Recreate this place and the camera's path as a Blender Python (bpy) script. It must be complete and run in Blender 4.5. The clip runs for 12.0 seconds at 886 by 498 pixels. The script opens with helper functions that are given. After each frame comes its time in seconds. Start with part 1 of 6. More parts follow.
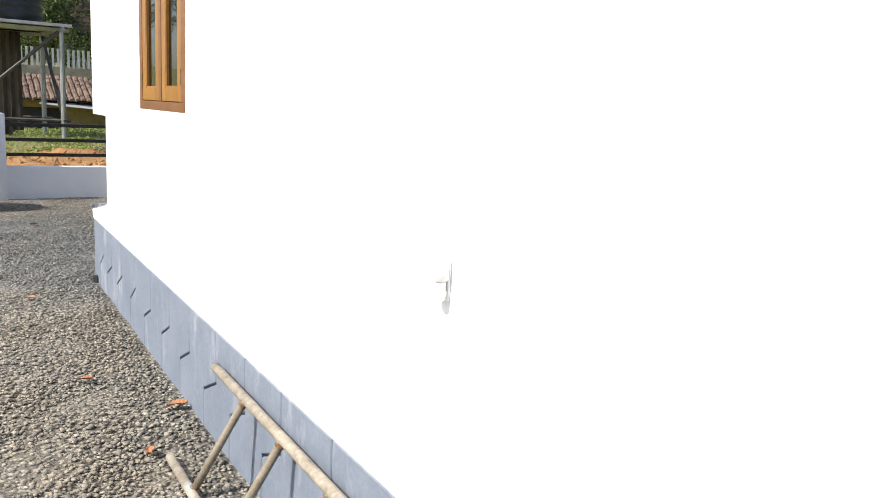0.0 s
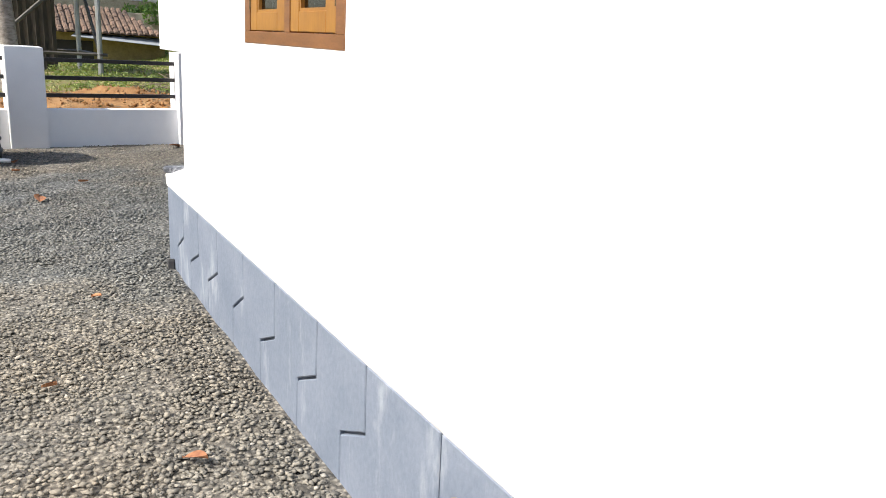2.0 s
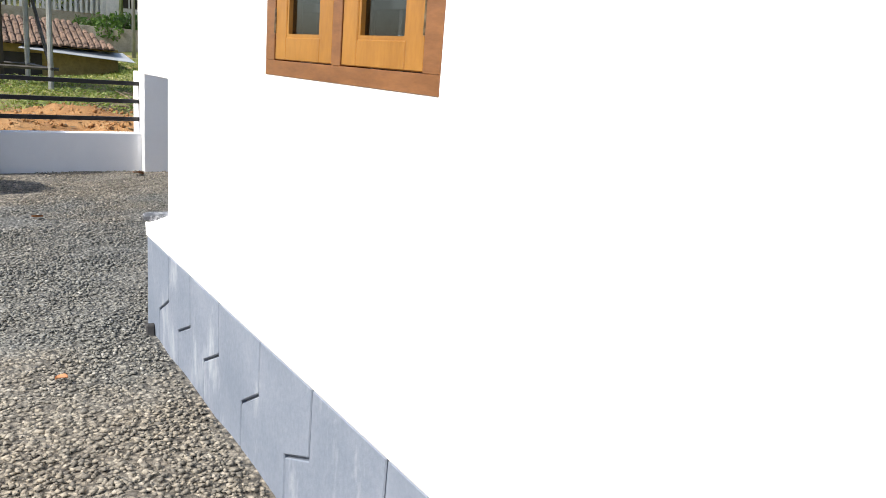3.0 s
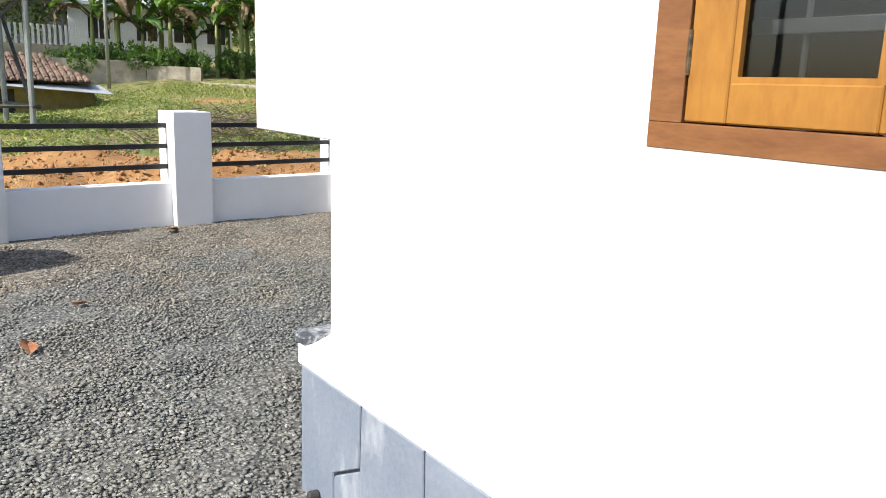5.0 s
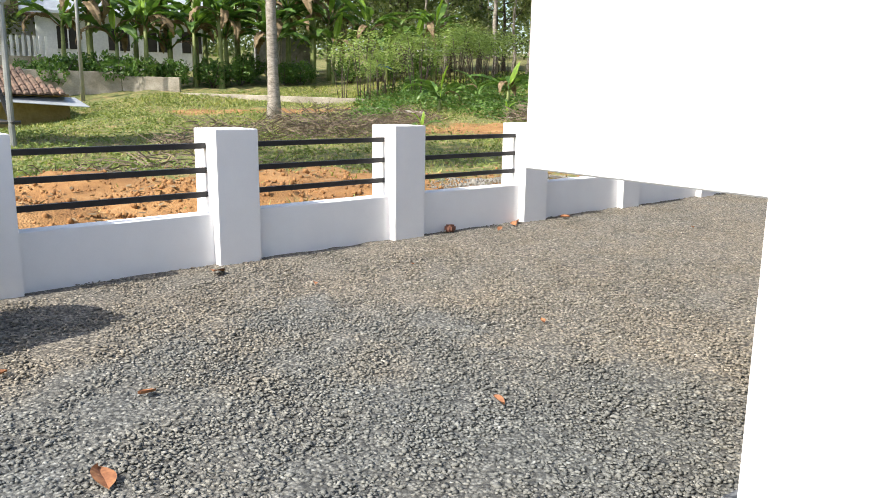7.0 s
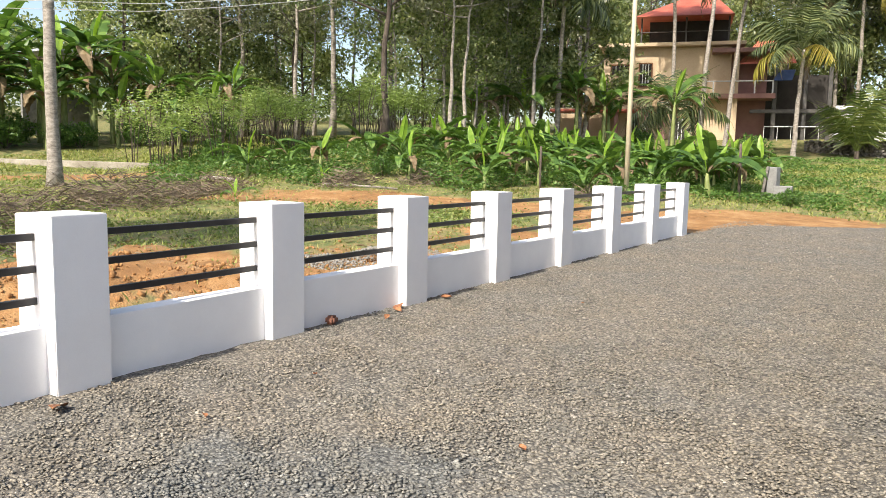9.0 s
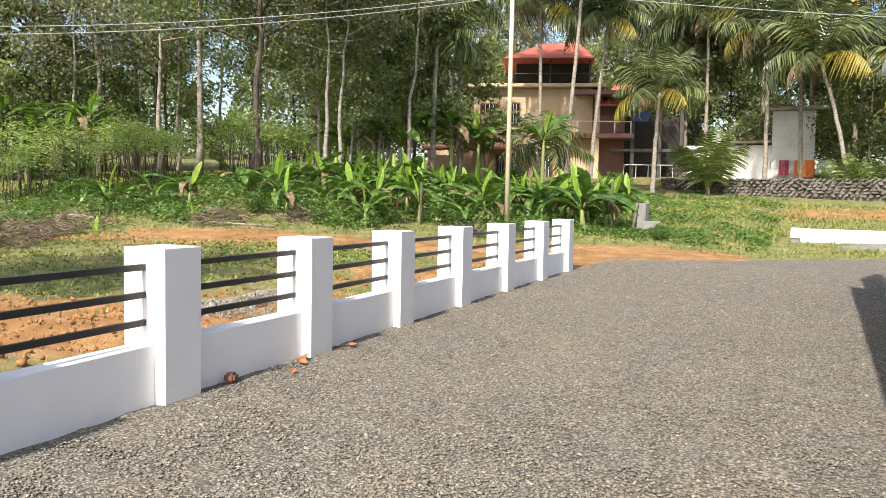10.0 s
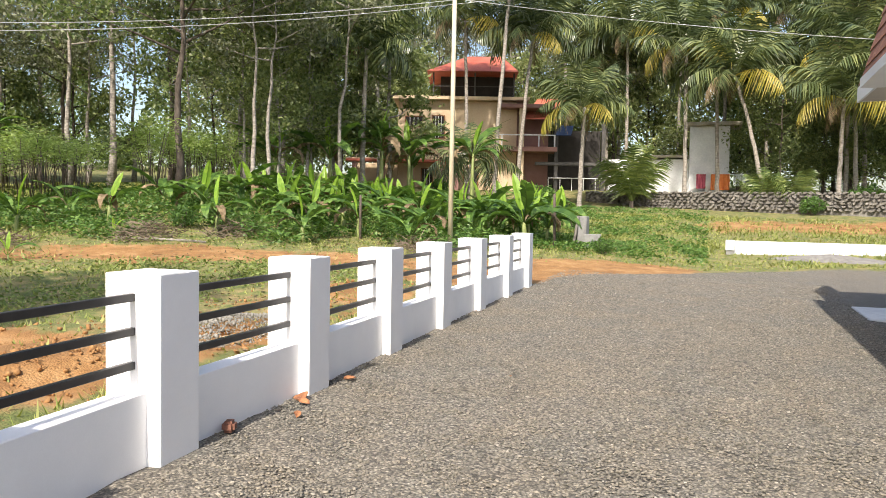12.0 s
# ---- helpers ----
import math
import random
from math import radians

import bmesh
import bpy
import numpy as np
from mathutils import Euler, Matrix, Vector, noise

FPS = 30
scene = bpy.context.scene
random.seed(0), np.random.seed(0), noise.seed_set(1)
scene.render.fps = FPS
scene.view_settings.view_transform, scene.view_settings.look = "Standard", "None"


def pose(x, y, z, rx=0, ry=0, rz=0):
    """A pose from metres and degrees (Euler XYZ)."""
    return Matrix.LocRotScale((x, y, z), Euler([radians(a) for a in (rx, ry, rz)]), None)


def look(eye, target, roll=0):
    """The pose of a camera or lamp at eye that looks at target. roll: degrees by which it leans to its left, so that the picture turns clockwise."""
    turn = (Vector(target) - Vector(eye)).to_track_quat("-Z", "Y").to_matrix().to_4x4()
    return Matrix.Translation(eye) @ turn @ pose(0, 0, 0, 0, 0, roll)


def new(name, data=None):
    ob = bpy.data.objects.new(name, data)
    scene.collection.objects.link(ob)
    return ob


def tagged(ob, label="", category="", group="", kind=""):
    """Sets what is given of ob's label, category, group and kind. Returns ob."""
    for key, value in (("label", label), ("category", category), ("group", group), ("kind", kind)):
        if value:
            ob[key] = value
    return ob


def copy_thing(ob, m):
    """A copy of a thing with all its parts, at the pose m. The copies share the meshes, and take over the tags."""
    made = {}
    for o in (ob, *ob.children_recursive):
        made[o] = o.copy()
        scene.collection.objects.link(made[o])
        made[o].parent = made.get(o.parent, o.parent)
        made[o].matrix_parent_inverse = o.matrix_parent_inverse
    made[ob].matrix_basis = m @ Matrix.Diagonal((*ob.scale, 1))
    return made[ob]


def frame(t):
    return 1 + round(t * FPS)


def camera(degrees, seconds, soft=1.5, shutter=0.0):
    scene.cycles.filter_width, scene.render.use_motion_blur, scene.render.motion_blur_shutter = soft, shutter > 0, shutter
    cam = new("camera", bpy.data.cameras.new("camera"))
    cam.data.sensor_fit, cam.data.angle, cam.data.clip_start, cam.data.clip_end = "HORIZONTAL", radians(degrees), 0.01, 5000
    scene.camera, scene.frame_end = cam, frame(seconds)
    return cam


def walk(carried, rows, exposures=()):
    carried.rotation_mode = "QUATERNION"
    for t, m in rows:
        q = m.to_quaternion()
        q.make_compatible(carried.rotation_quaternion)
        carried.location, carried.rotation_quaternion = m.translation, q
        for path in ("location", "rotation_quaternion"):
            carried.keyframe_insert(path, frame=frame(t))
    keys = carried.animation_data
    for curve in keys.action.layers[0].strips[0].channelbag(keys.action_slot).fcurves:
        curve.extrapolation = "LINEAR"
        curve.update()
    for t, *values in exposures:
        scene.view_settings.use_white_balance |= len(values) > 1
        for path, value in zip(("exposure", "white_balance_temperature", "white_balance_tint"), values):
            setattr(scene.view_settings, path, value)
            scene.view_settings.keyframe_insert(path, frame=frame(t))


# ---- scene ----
cam = camera(60.1, 12.0, soft=0.9)
PATH = [
    (0, (-0.009, 0.137, 1.477), (1.053, 1.797, 1.134), 3.2),
    (0.5, (-0.016, 0.538, 1.435), (0.876, 2.226, 0.838), 3.0),
    (1, (-0.041, 0.952, 1.436), (0.874, 2.642, 0.884), 1.2),
    (1.5, (0.018, 1.421, 1.442), (0.964, 3.09, 0.879), 2.6),
    (2, (-0.016, 1.856, 1.445), (0.974, 3.517, 0.937), 3.4),
    (2.5, (-0.022, 2.287, 1.436), (1.043, 3.909, 0.95), 4.1),
    (3, (-0.019, 2.696, 1.478), (1.078, 4.306, 1.026), 4.7),
    (3.2, (-0.072, 2.881, 1.471), (1.036, 4.494, 1.056), 4.5),
    (4.8, (-0.233, 4.239, 1.514), (0.905, 5.831, 1.102), 2.5),
    (5, (-0.258, 4.378, 1.52), (0.894, 5.96, 1.106), 2.0),
    (5.5, (-0.264, 4.815, 1.517), (0.886, 6.401, 1.117), 1.5),
    (6, (-0.298, 5.201, 1.508), (0.847, 6.797, 1.132), 2.1),
    (6.5, (-0.377, 5.619, 1.517), (0.79, 7.199, 1.14), 1.0),
    (6.7, (-0.383, 5.793, 1.508), (0.798, 7.36, 1.125), 1.0),
    (8.3, (-0.456, 6.927, 1.553), (0.955, 8.287, 1.154), -0.1),
    (8.5, (-0.392, 7.111, 1.549), (1.061, 8.439, 1.193), -0.2),
    (9, (-0.312, 7.482, 1.576), (1.29, 8.657, 1.346), 1.1),
    (9.5, (-0.248, 7.841, 1.581), (1.519, 8.76, 1.399), 1.2),
    (10, (-0.085, 8.128, 1.59), (1.701, 9.018, 1.459), 1.1),
    (10.5, (0.046, 8.392, 1.594), (1.832, 9.286, 1.497), 1.3),
    (11, (0.142, 8.727, 1.61), (1.987, 9.497, 1.565), 0.4),
    (11.5, (0.235, 9.009, 1.602), (2.104, 9.715, 1.527), 0.6),
    (12, (0.318, 9.323, 1.58), (2.195, 10.008, 1.487), 1.0),
]
walk(cam, [(t, look(eye, target, roll)) for t, eye, target, roll in PATH],
     exposures=[(0.0, 0.5, 6500, 10), (3.2, 0.52, 6500, 10), (5.0, 0.64, 6480, 9), (6.5, 0.74, 6500, 9), (8.5, 0.74, 6750, 10), (9.5, 0.74, 6820, 11), (12.0, 0.72, 6800, 11)])

# ---- world and sun ----
SUN_EL, SUN_AZ = 45.0, 182.4          # height, and compass of the sun in degrees from +x towards +y
world = bpy.data.worlds.new("sky")
scene.world = world
world.use_nodes = True
wt = world.node_tree
sky = wt.nodes.new("ShaderNodeTexSky")
sky.sky_type, sky.sun_disc = "NISHITA", False
sky.sun_elevation, sky.sun_rotation = radians(SUN_EL), radians(90 - SUN_AZ)
sky.air_density, sky.dust_density, sky.ozone_density = 1.0, 2.5, 1.0
bgn = wt.nodes["Background"]
wt.links.new(sky.outputs[0], bgn.inputs[0])
bgn.inputs[1].default_value = 0.16
sun_data = bpy.data.lights.new("sun", "SUN")
sun_data.energy, sun_data.angle, sun_data.color = 4.4, radians(0.6), (1.0, 0.945, 0.86)
sun = new("sun", sun_data)
to_sun = Vector((math.cos(radians(SUN_EL)) * math.cos(radians(SUN_AZ)), math.cos(radians(SUN_EL)) * math.sin(radians(SUN_AZ)), math.sin(radians(SUN_EL))))
sun.matrix_basis = look(to_sun * 60, (0, 0, 0))

# ---- materials ----
def nodes_of(name, rough=0.8, metal=0.0):
    m = bpy.data.materials.new(name)
    m.use_nodes = True
    nt = m.node_tree
    bsdf = nt.nodes["Principled BSDF"]
    bsdf.inputs["Roughness"].default_value = rough
    bsdf.inputs["Metallic"].default_value = metal
    return m, nt, bsdf


def coords(nt, kind="Object"):
    return nt.nodes.new("ShaderNodeTexCoord").outputs[kind]


def world_pos(nt):
    return nt.nodes.new("ShaderNodeNewGeometry").outputs["Position"]


def noise_node(nt, vec, scale, detail=4.0, rough=0.6):
    n = nt.nodes.new("ShaderNodeTexNoise")
    n.inputs["Scale"].default_value, n.inputs["Detail"].default_value, n.inputs["Roughness"].default_value = scale, detail, rough
    nt.links.new(vec, n.inputs["Vector"])
    return n.outputs["Fac"]


def ramp_node(nt, fac, stops):
    r = nt.nodes.new("ShaderNodeValToRGB")
    el = r.color_ramp.elements
    while len(el) < len(stops):
        el.new(0.5)
    for e, (p, c) in zip(el, stops):
        e.position, e.color = p, (*c, 1)
    nt.links.new(fac, r.inputs[0])
    return r.outputs[0]


def mix_node(nt, fac, a, b, mode="MIX"):
    n = nt.nodes.new("ShaderNodeMix")
    n.data_type, n.blend_type = "RGBA", mode
    for s, v in ((n.inputs[0], fac), (n.inputs[6], a), (n.inputs[7], b)):
        if isinstance(v, (int, float)):
            s.default_value = v
        elif isinstance(v, tuple):
            s.default_value = (*v, 1)
        else:
            nt.links.new(v, s)
    return n.outputs[2]


def math_node(nt, op, a, b=None):
    n = nt.nodes.new("ShaderNodeMath")
    n.operation = op
    for s, v in zip(n.inputs, (a, b)):
        if isinstance(v, (int, float)):
            s.default_value = v
        elif v is not None:
            nt.links.new(v, s)
    return n.outputs[0]


def bump_node(nt, bsdf, height, strength=0.3, dist=0.01):
    b = nt.nodes.new("ShaderNodeBump")
    b.inputs["Strength"].default_value, b.inputs["Distance"].default_value = strength, dist
    nt.links.new(height, b.inputs["Height"])
    nt.links.new(b.outputs[0], bsdf.inputs["Normal"])


def surface(name, dark, light, scale=3.0, rough=0.8, metal=0.0, fine=60.0, bump=0.25, dist=0.004, spread=(0.35, 0.68), stretch=None):
    """Two-scale mottled surface between two colours."""
    m, nt, bsdf = nodes_of(name, rough, metal)
    vec = world_pos(nt)
    if stretch:
        mp = nt.nodes.new("ShaderNodeMapping")
        mp.inputs["Scale"].default_value = stretch
        nt.links.new(vec, mp.inputs[0])
        vec = mp.outputs[0]
    big, small = noise_node(nt, vec, scale), noise_node(nt, vec, fine, 3)
    both = math_node(nt, "ADD", math_node(nt, "MULTIPLY", big, 0.65), math_node(nt, "MULTIPLY", small, 0.35))
    nt.links.new(ramp_node(nt, both, ((spread[0], dark), (spread[1], light))), bsdf.inputs["Base Color"])
    bump_node(nt, bsdf, small, bump, dist)
    return m


def foliage(name, dark, mid, light, rough=0.5, through_it=0.35):
    """Leaves: a colour for each leaf, and some light let through."""
    m, nt, bsdf = nodes_of(name, rough)
    geo = nt.nodes.new("ShaderNodeNewGeometry")
    info = nt.nodes.new("ShaderNodeObjectInfo")
    pick = math_node(nt, "ADD", math_node(nt, "MULTIPLY", geo.outputs["Random Per Island"], 0.7), math_node(nt, "MULTIPLY", info.outputs["Random"], 0.3))
    col = ramp_node(nt, pick, ((0.05, dark), (0.5, mid), (0.95, light)))
    nt.links.new(col, bsdf.inputs["Base Color"])
    bsdf.inputs["Specular IOR Level"].default_value = 0.5
    tr = nt.nodes.new("ShaderNodeBsdfTranslucent")
    warm = mix_node(nt, 1.0, col, (1.0, 1.05, 0.58), "MULTIPLY")
    nt.links.new(warm, tr.inputs[0])
    ms = nt.nodes.new("ShaderNodeMixShader")
    ms.inputs[0].default_value = through_it
    nt.links.new(bsdf.outputs[0], ms.inputs[1])
    nt.links.new(tr.outputs[0], ms.inputs[2])
    nt.links.new(ms.outputs[0], nt.nodes["Material Output"].inputs[0])
    return m


WHITE = surface("white_wall_paint", (0.80, 0.80, 0.795), (0.86, 0.86, 0.855), 1.6, 0.75, fine=180, bump=0.12, dist=0.002)
FENCE_WHITE = surface("fence_white_paint", (0.80, 0.80, 0.805), (0.87, 0.87, 0.87), 2.5, 0.7, fine=120, bump=0.2, dist=0.003)
GREY_PAINT = surface("blue_grey_plinth_paint", (0.145, 0.175, 0.225), (0.215, 0.245, 0.30), 3.2, 0.62, fine=45, bump=0.35, dist=0.006, spread=(0.38, 0.72))


def add_smears(m, colour, scale, lo, hi):
    """Chalky smears over a painted surface."""
    nt = m.node_tree
    bsdf = nt.nodes["Principled BSDF"]
    old = bsdf.inputs["Base Color"].links[0].from_socket
    mp = nt.nodes.new("ShaderNodeMapping")
    mp.inputs["Rotation"].default_value = (0.6, 0, 0)
    mp.inputs["Scale"].default_value = (1, 1.0, 0.32)
    nt.links.new(world_pos(nt), mp.inputs[0])
    f = noise_node(nt, mp.outputs[0], scale, 5, 0.65)
    k = ramp_node(nt, f, ((lo, (0, 0, 0)), (hi, (0.7, 0.7, 0.7))))
    nt.links.new(mix_node(nt, k, old, colour), bsdf.inputs["Base Color"])


add_smears(GREY_PAINT, (0.38, 0.41, 0.45), 7.0, 0.56, 0.72)
GREY_DARK = surface("plinth_joint_mortar", (0.085, 0.098, 0.12), (0.16, 0.175, 0.20), 6, 0.9)
BLACK_METAL = surface("black_painted_steel", (0.012, 0.011, 0.012), (0.028, 0.025, 0.025), 5, 0.42, 0.0, 90, 0.1, 0.001)
GALV = surface("galvanised_steel", (0.28, 0.29, 0.29), (0.45, 0.46, 0.45), 3, 0.45, 0.6, 70, 0.1, 0.002)
STEEL_DARK = surface("dark_steel", (0.05, 0.05, 0.05), (0.12, 0.11, 0.1), 3, 0.6, 0.3)
WOOD = surface("varnished_golden_wood", (0.205, 0.085, 0.013), (0.37, 0.175, 0.03), 2.2, 0.34, fine=16, bump=0.05, dist=0.001, spread=(0.3, 0.75), stretch=(4, 4, 1.3))
WOOD_DARK = surface("varnished_brown_frame", (0.13, 0.052, 0.018), (0.23, 0.10, 0.036), 4.0, 0.36, fine=26, bump=0.08, dist=0.001, stretch=(6, 1.2, 6))
RUNG = surface("dulled_rung_paint", (0.13, 0.105, 0.07), (0.29, 0.25, 0.19), 14.0, 0.65, fine=80, bump=0.3, dist=0.002)
PIPE = surface("worn_cream_pipe_paint", (0.17, 0.14, 0.10), (0.41, 0.365, 0.295), 11.0, 0.6, fine=70, bump=0.3, dist=0.002, spread=(0.33, 0.6))
RUST = surface("rusty_weld", (0.10, 0.045, 0.02), (0.30, 0.17, 0.085), 30, 0.9)
BLUE_SMEAR = surface("blue_paint_smear", (0.17, 0.22, 0.25), (0.33, 0.37, 0.38), 40, 0.7)
TANK = surface("black_plastic_tank", (0.011, 0.014, 0.019), (0.04, 0.044, 0.05), 2.2, 0.42, fine=14, bump=0.08, dist=0.004)
PLASTIC = surface("white_plastic", (0.76, 0.76, 0.74), (0.82, 0.82, 0.80), 8, 0.4)
GRANITE = surface("grey_granite", (0.05, 0.055, 0.065), (0.42, 0.43, 0.45), 14, 0.5, fine=60, spread=(0.44, 0.62))
CONCRETE = surface("weathered_concrete", (0.20, 0.175, 0.13), (0.46, 0.42, 0.35), 1.4, 0.9, fine=18, bump=0.5, dist=0.01)
BLOCK = surface("cement_block", (0.15, 0.15, 0.145), (0.30, 0.30, 0.285), 4, 0.95, fine=50, bump=0.5, dist=0.006)
STONE = surface("rubble_stone", (0.07, 0.063, 0.055), (0.27, 0.25, 0.22), 2.0, 0.9, fine=14, bump=0.6, dist=0.02)
DARK_STONE = surface("dark_basalt", (0.022, 0.022, 0.024), (0.07, 0.068, 0.066), 9, 0.85)
BARK_PALE = surface("pale_trunk_bark", (0.13, 0.11, 0.09), (0.44, 0.40, 0.35), 5.0, 0.9, fine=16, bump=0.6, dist=0.02, stretch=(1, 1, 2.2))
BARK = surface("brown_bark", (0.045, 0.034, 0.027), (0.155, 0.125, 0.10), 2.5, 0.95, fine=16, bump=0.7, dist=0.02, stretch=(2, 2, 0.7))
DRY = surface("dry_leaf_and_twig", (0.08, 0.058, 0.04), (0.27, 0.21, 0.15), 5, 0.9)
DRY_LEAF = surface("fallen_red_leaf", (0.17, 0.06, 0.027), (0.45, 0.21, 0.09), 14, 0.75)
BRICK = surface("fired_brick", (0.11, 0.045, 0.03), (0.23, 0.10, 0.065), 12, 0.9)
ROOF_TILE = surface("weathered_clay_tile", (0.05, 0.034, 0.026), (0.25, 0.165, 0.115), 1.5, 0.85, fine=7, bump=0.4, dist=0.02)
ROOF_RED = surface("red_roof_sheet", (0.36, 0.075, 0.045), (0.52, 0.155, 0.10), 0.8, 0.6, fine=8)
ROOF_BROWN = surface("brown_mangalore_tile", (0.16, 0.06, 0.035), (0.32, 0.14, 0.09), 3, 0.7, fine=20)
BEIGE = surface("beige_house_paint", (0.46, 0.34, 0.22), (0.60, 0.47, 0.32), 0.5, 0.8, fine=10)
SOFFIT = surface("cream_soffit_paint", (0.52, 0.47, 0.40), (0.62, 0.57, 0.50), 0.7, 0.8, fine=20)
YELLOW_WALL = surface("ochre_lime_wash", (0.20, 0.145, 0.05), (0.42, 0.32, 0.13), 0.9, 0.95, fine=9)
PINK_WALL = surface("faded_pink_paint", (0.20, 0.10, 0.09), (0.32, 0.18, 0.155), 0.7, 0.85)
SHED_WHITE = surface("shed_white_wash", (0.52, 0.53, 0.54), (0.78, 0.78, 0.77), 0.6, 0.9, fine=9)
SHEET = surface("zinc_sheet", (0.30, 0.33, 0.36), (0.52, 0.55, 0.58), 1.4, 0.5, 0.3)
CORRUGATED = surface("blackened_sheet", (0.022, 0.018, 0.014), (0.10, 0.078, 0.055), 1.2, 0.8, fine=9, stretch=(1, 1, 0.3))
# near-black colour that stands in for the shade inside rooms and openings
INSIDE_SHADE = surface("painted_interior_shade", (0.02, 0.017, 0.015), (0.05, 0.045, 0.04), 1, 0.9)
CLOTH_RED = surface("red_cloth", (0.34, 0.06, 0.10), (0.48, 0.12, 0.16), 6, 0.9)
CLOTH_ORANGE = surface("orange_cloth", (0.62, 0.16, 0.04), (0.75, 0.26, 0.08), 6, 0.9)
CLOTH_PALE = surface("pale_cloth", (0.45, 0.52, 0.52), (0.65, 0.68, 0.66), 6, 0.9)
BLUE_TARP = surface("blue_tarpaulin", (0.03, 0.10, 0.32), (0.08, 0.2, 0.5), 6, 0.6)
POLE_PAINT = surface("cream_pole_paint", (0.48, 0.41, 0.28), (0.62, 0.55, 0.41), 2, 0.6)
SAND = surface("grey_sand", (0.13, 0.12, 0.11), (0.25, 0.24, 0.22), 6, 0.95, fine=80)
CLOD = surface("orange_soil_clod", (0.22, 0.105, 0.036), (0.40, 0.22, 0.088), 3.0, 0.95, fine=30, bump=0.6, dist=0.02)
RUBBLE = surface("lime_rubble", (0.158, 0.151, 0.130), (0.331, 0.317, 0.281), 3, 0.95, fine=30)
HINGE = surface("bronze_hinge", (0.05, 0.035, 0.02), (0.20, 0.15, 0.09), 30, 0.5, 0.5)
WIRE = surface("aluminium_wire", (0.5, 0.5, 0.5), (0.65, 0.65, 0.65), 3, 0.45, 0.5)
SOLAR = surface("blue_solar_glass", (0.02, 0.035, 0.08), (0.04, 0.06, 0.12), 3, 0.15)

LEAF_TREE = foliage("tree_leaves", (0.08, 0.115, 0.045), (0.20, 0.25, 0.10), (0.43, 0.46, 0.22), 0.36, 0.5)
LEAF_WOOD = foliage("woodland_leaves", (0.11, 0.125, 0.08), (0.24, 0.255, 0.165), (0.44, 0.44, 0.32), 0.5, 0.48)
LEAF_DARK = foliage("dark_tree_leaves", (0.05, 0.08, 0.03), (0.135, 0.19, 0.065), (0.36, 0.40, 0.18), 0.36, 0.48)
LEAF_CASSAVA = foliage("cassava_leaves", (0.20, 0.29, 0.08), (0.30, 0.40, 0.13), (0.42, 0.52, 0.20), 0.5, 0.5)
LEAF_BUSH = foliage("bush_leaves", (0.04, 0.10, 0.02), (0.09, 0.18, 0.035), (0.17, 0.28, 0.06))
LEAF_WEED = foliage("weed_leaves", (0.10, 0.15, 0.035), (0.20, 0.26, 0.07), (0.36, 0.40, 0.14), 0.55, 0.35)
LEAF_BANANA = foliage("banana_leaf", (0.05, 0.11, 0.025), (0.10, 0.19, 0.04), (0.20, 0.32, 0.07), 0.38, 0.4)
LEAF_BANANA_YOUNG = foliage("young_banana_leaf", (0.20, 0.36, 0.04), (0.26, 0.42, 0.05), (0.32, 0.48, 0.07), 0.42, 0.45)
BANANA_STEM = surface("banana_stem", (0.10, 0.13, 0.035), (0.28, 0.32, 0.11), 5, 0.6, stretch=(3, 3, 0.5))
FROND = foliage("palm_frond", (0.04, 0.062, 0.026), (0.095, 0.125, 0.05), (0.25, 0.28, 0.11), 0.3, 0.3)
FROND_YOUNG = foliage("young_palm_frond", (0.07, 0.11, 0.03), (0.13, 0.18, 0.05), (0.28, 0.32, 0.10), 0.35, 0.35)
FROND_YELLOW = foliage("yellowed_palm_frond", (0.30, 0.27, 0.04), (0.40, 0.34, 0.06), (0.46, 0.36, 0.10), 0.5, 0.35)
FROND_DRY = foliage("dried_palm_frond", (0.12, 0.085, 0.045), (0.20, 0.14, 0.075), (0.28, 0.21, 0.12), 0.7, 0.15)
GRASS = foliage("grass_blades", (0.12, 0.17, 0.035), (0.24, 0.28, 0.065), (0.44, 0.42, 0.16), 0.6, 0.3)


def glass_material():
    m, nt, bsdf = nodes_of("window_glass", 0.02)
    bsdf.inputs["Base Color"].default_value = (0.13, 0.15, 0.165, 1)
    bsdf.inputs["Transmission Weight"].default_value = 1.0
    bsdf.inputs["IOR"].default_value = 1.5
    return m


GLASS = glass_material()


def gravel_tone(nt, pos):
    """Tan gravel, turning darker and blue-grey round the house corner."""
    far = nt.nodes.new("ShaderNodeVectorMath")
    far.operation = "DISTANCE"
    nt.links.new(pos, far.inputs[0])
    far.inputs[1].default_value = (0.9, 8.3, 0.0)
    ragged = math_node(nt, "ADD", math_node(nt, "MULTIPLY", far.outputs["Value"], 0.2), noise_node(nt, pos, 0.6, 4))
    corner_tint = ramp_node(nt, ragged, ((0.85, (0.80, 0.86, 0.905)), (1.25, (1.04, 1.01, 0.945))))
    patchy = ramp_node(nt, noise_node(nt, pos, 0.9, 3), ((0.36, (0.94, 0.96, 0.98)), (0.6, (1.04, 1.01, 0.97))))
    return mix_node(nt, 1.0, corner_tint, patchy, "MULTIPLY")


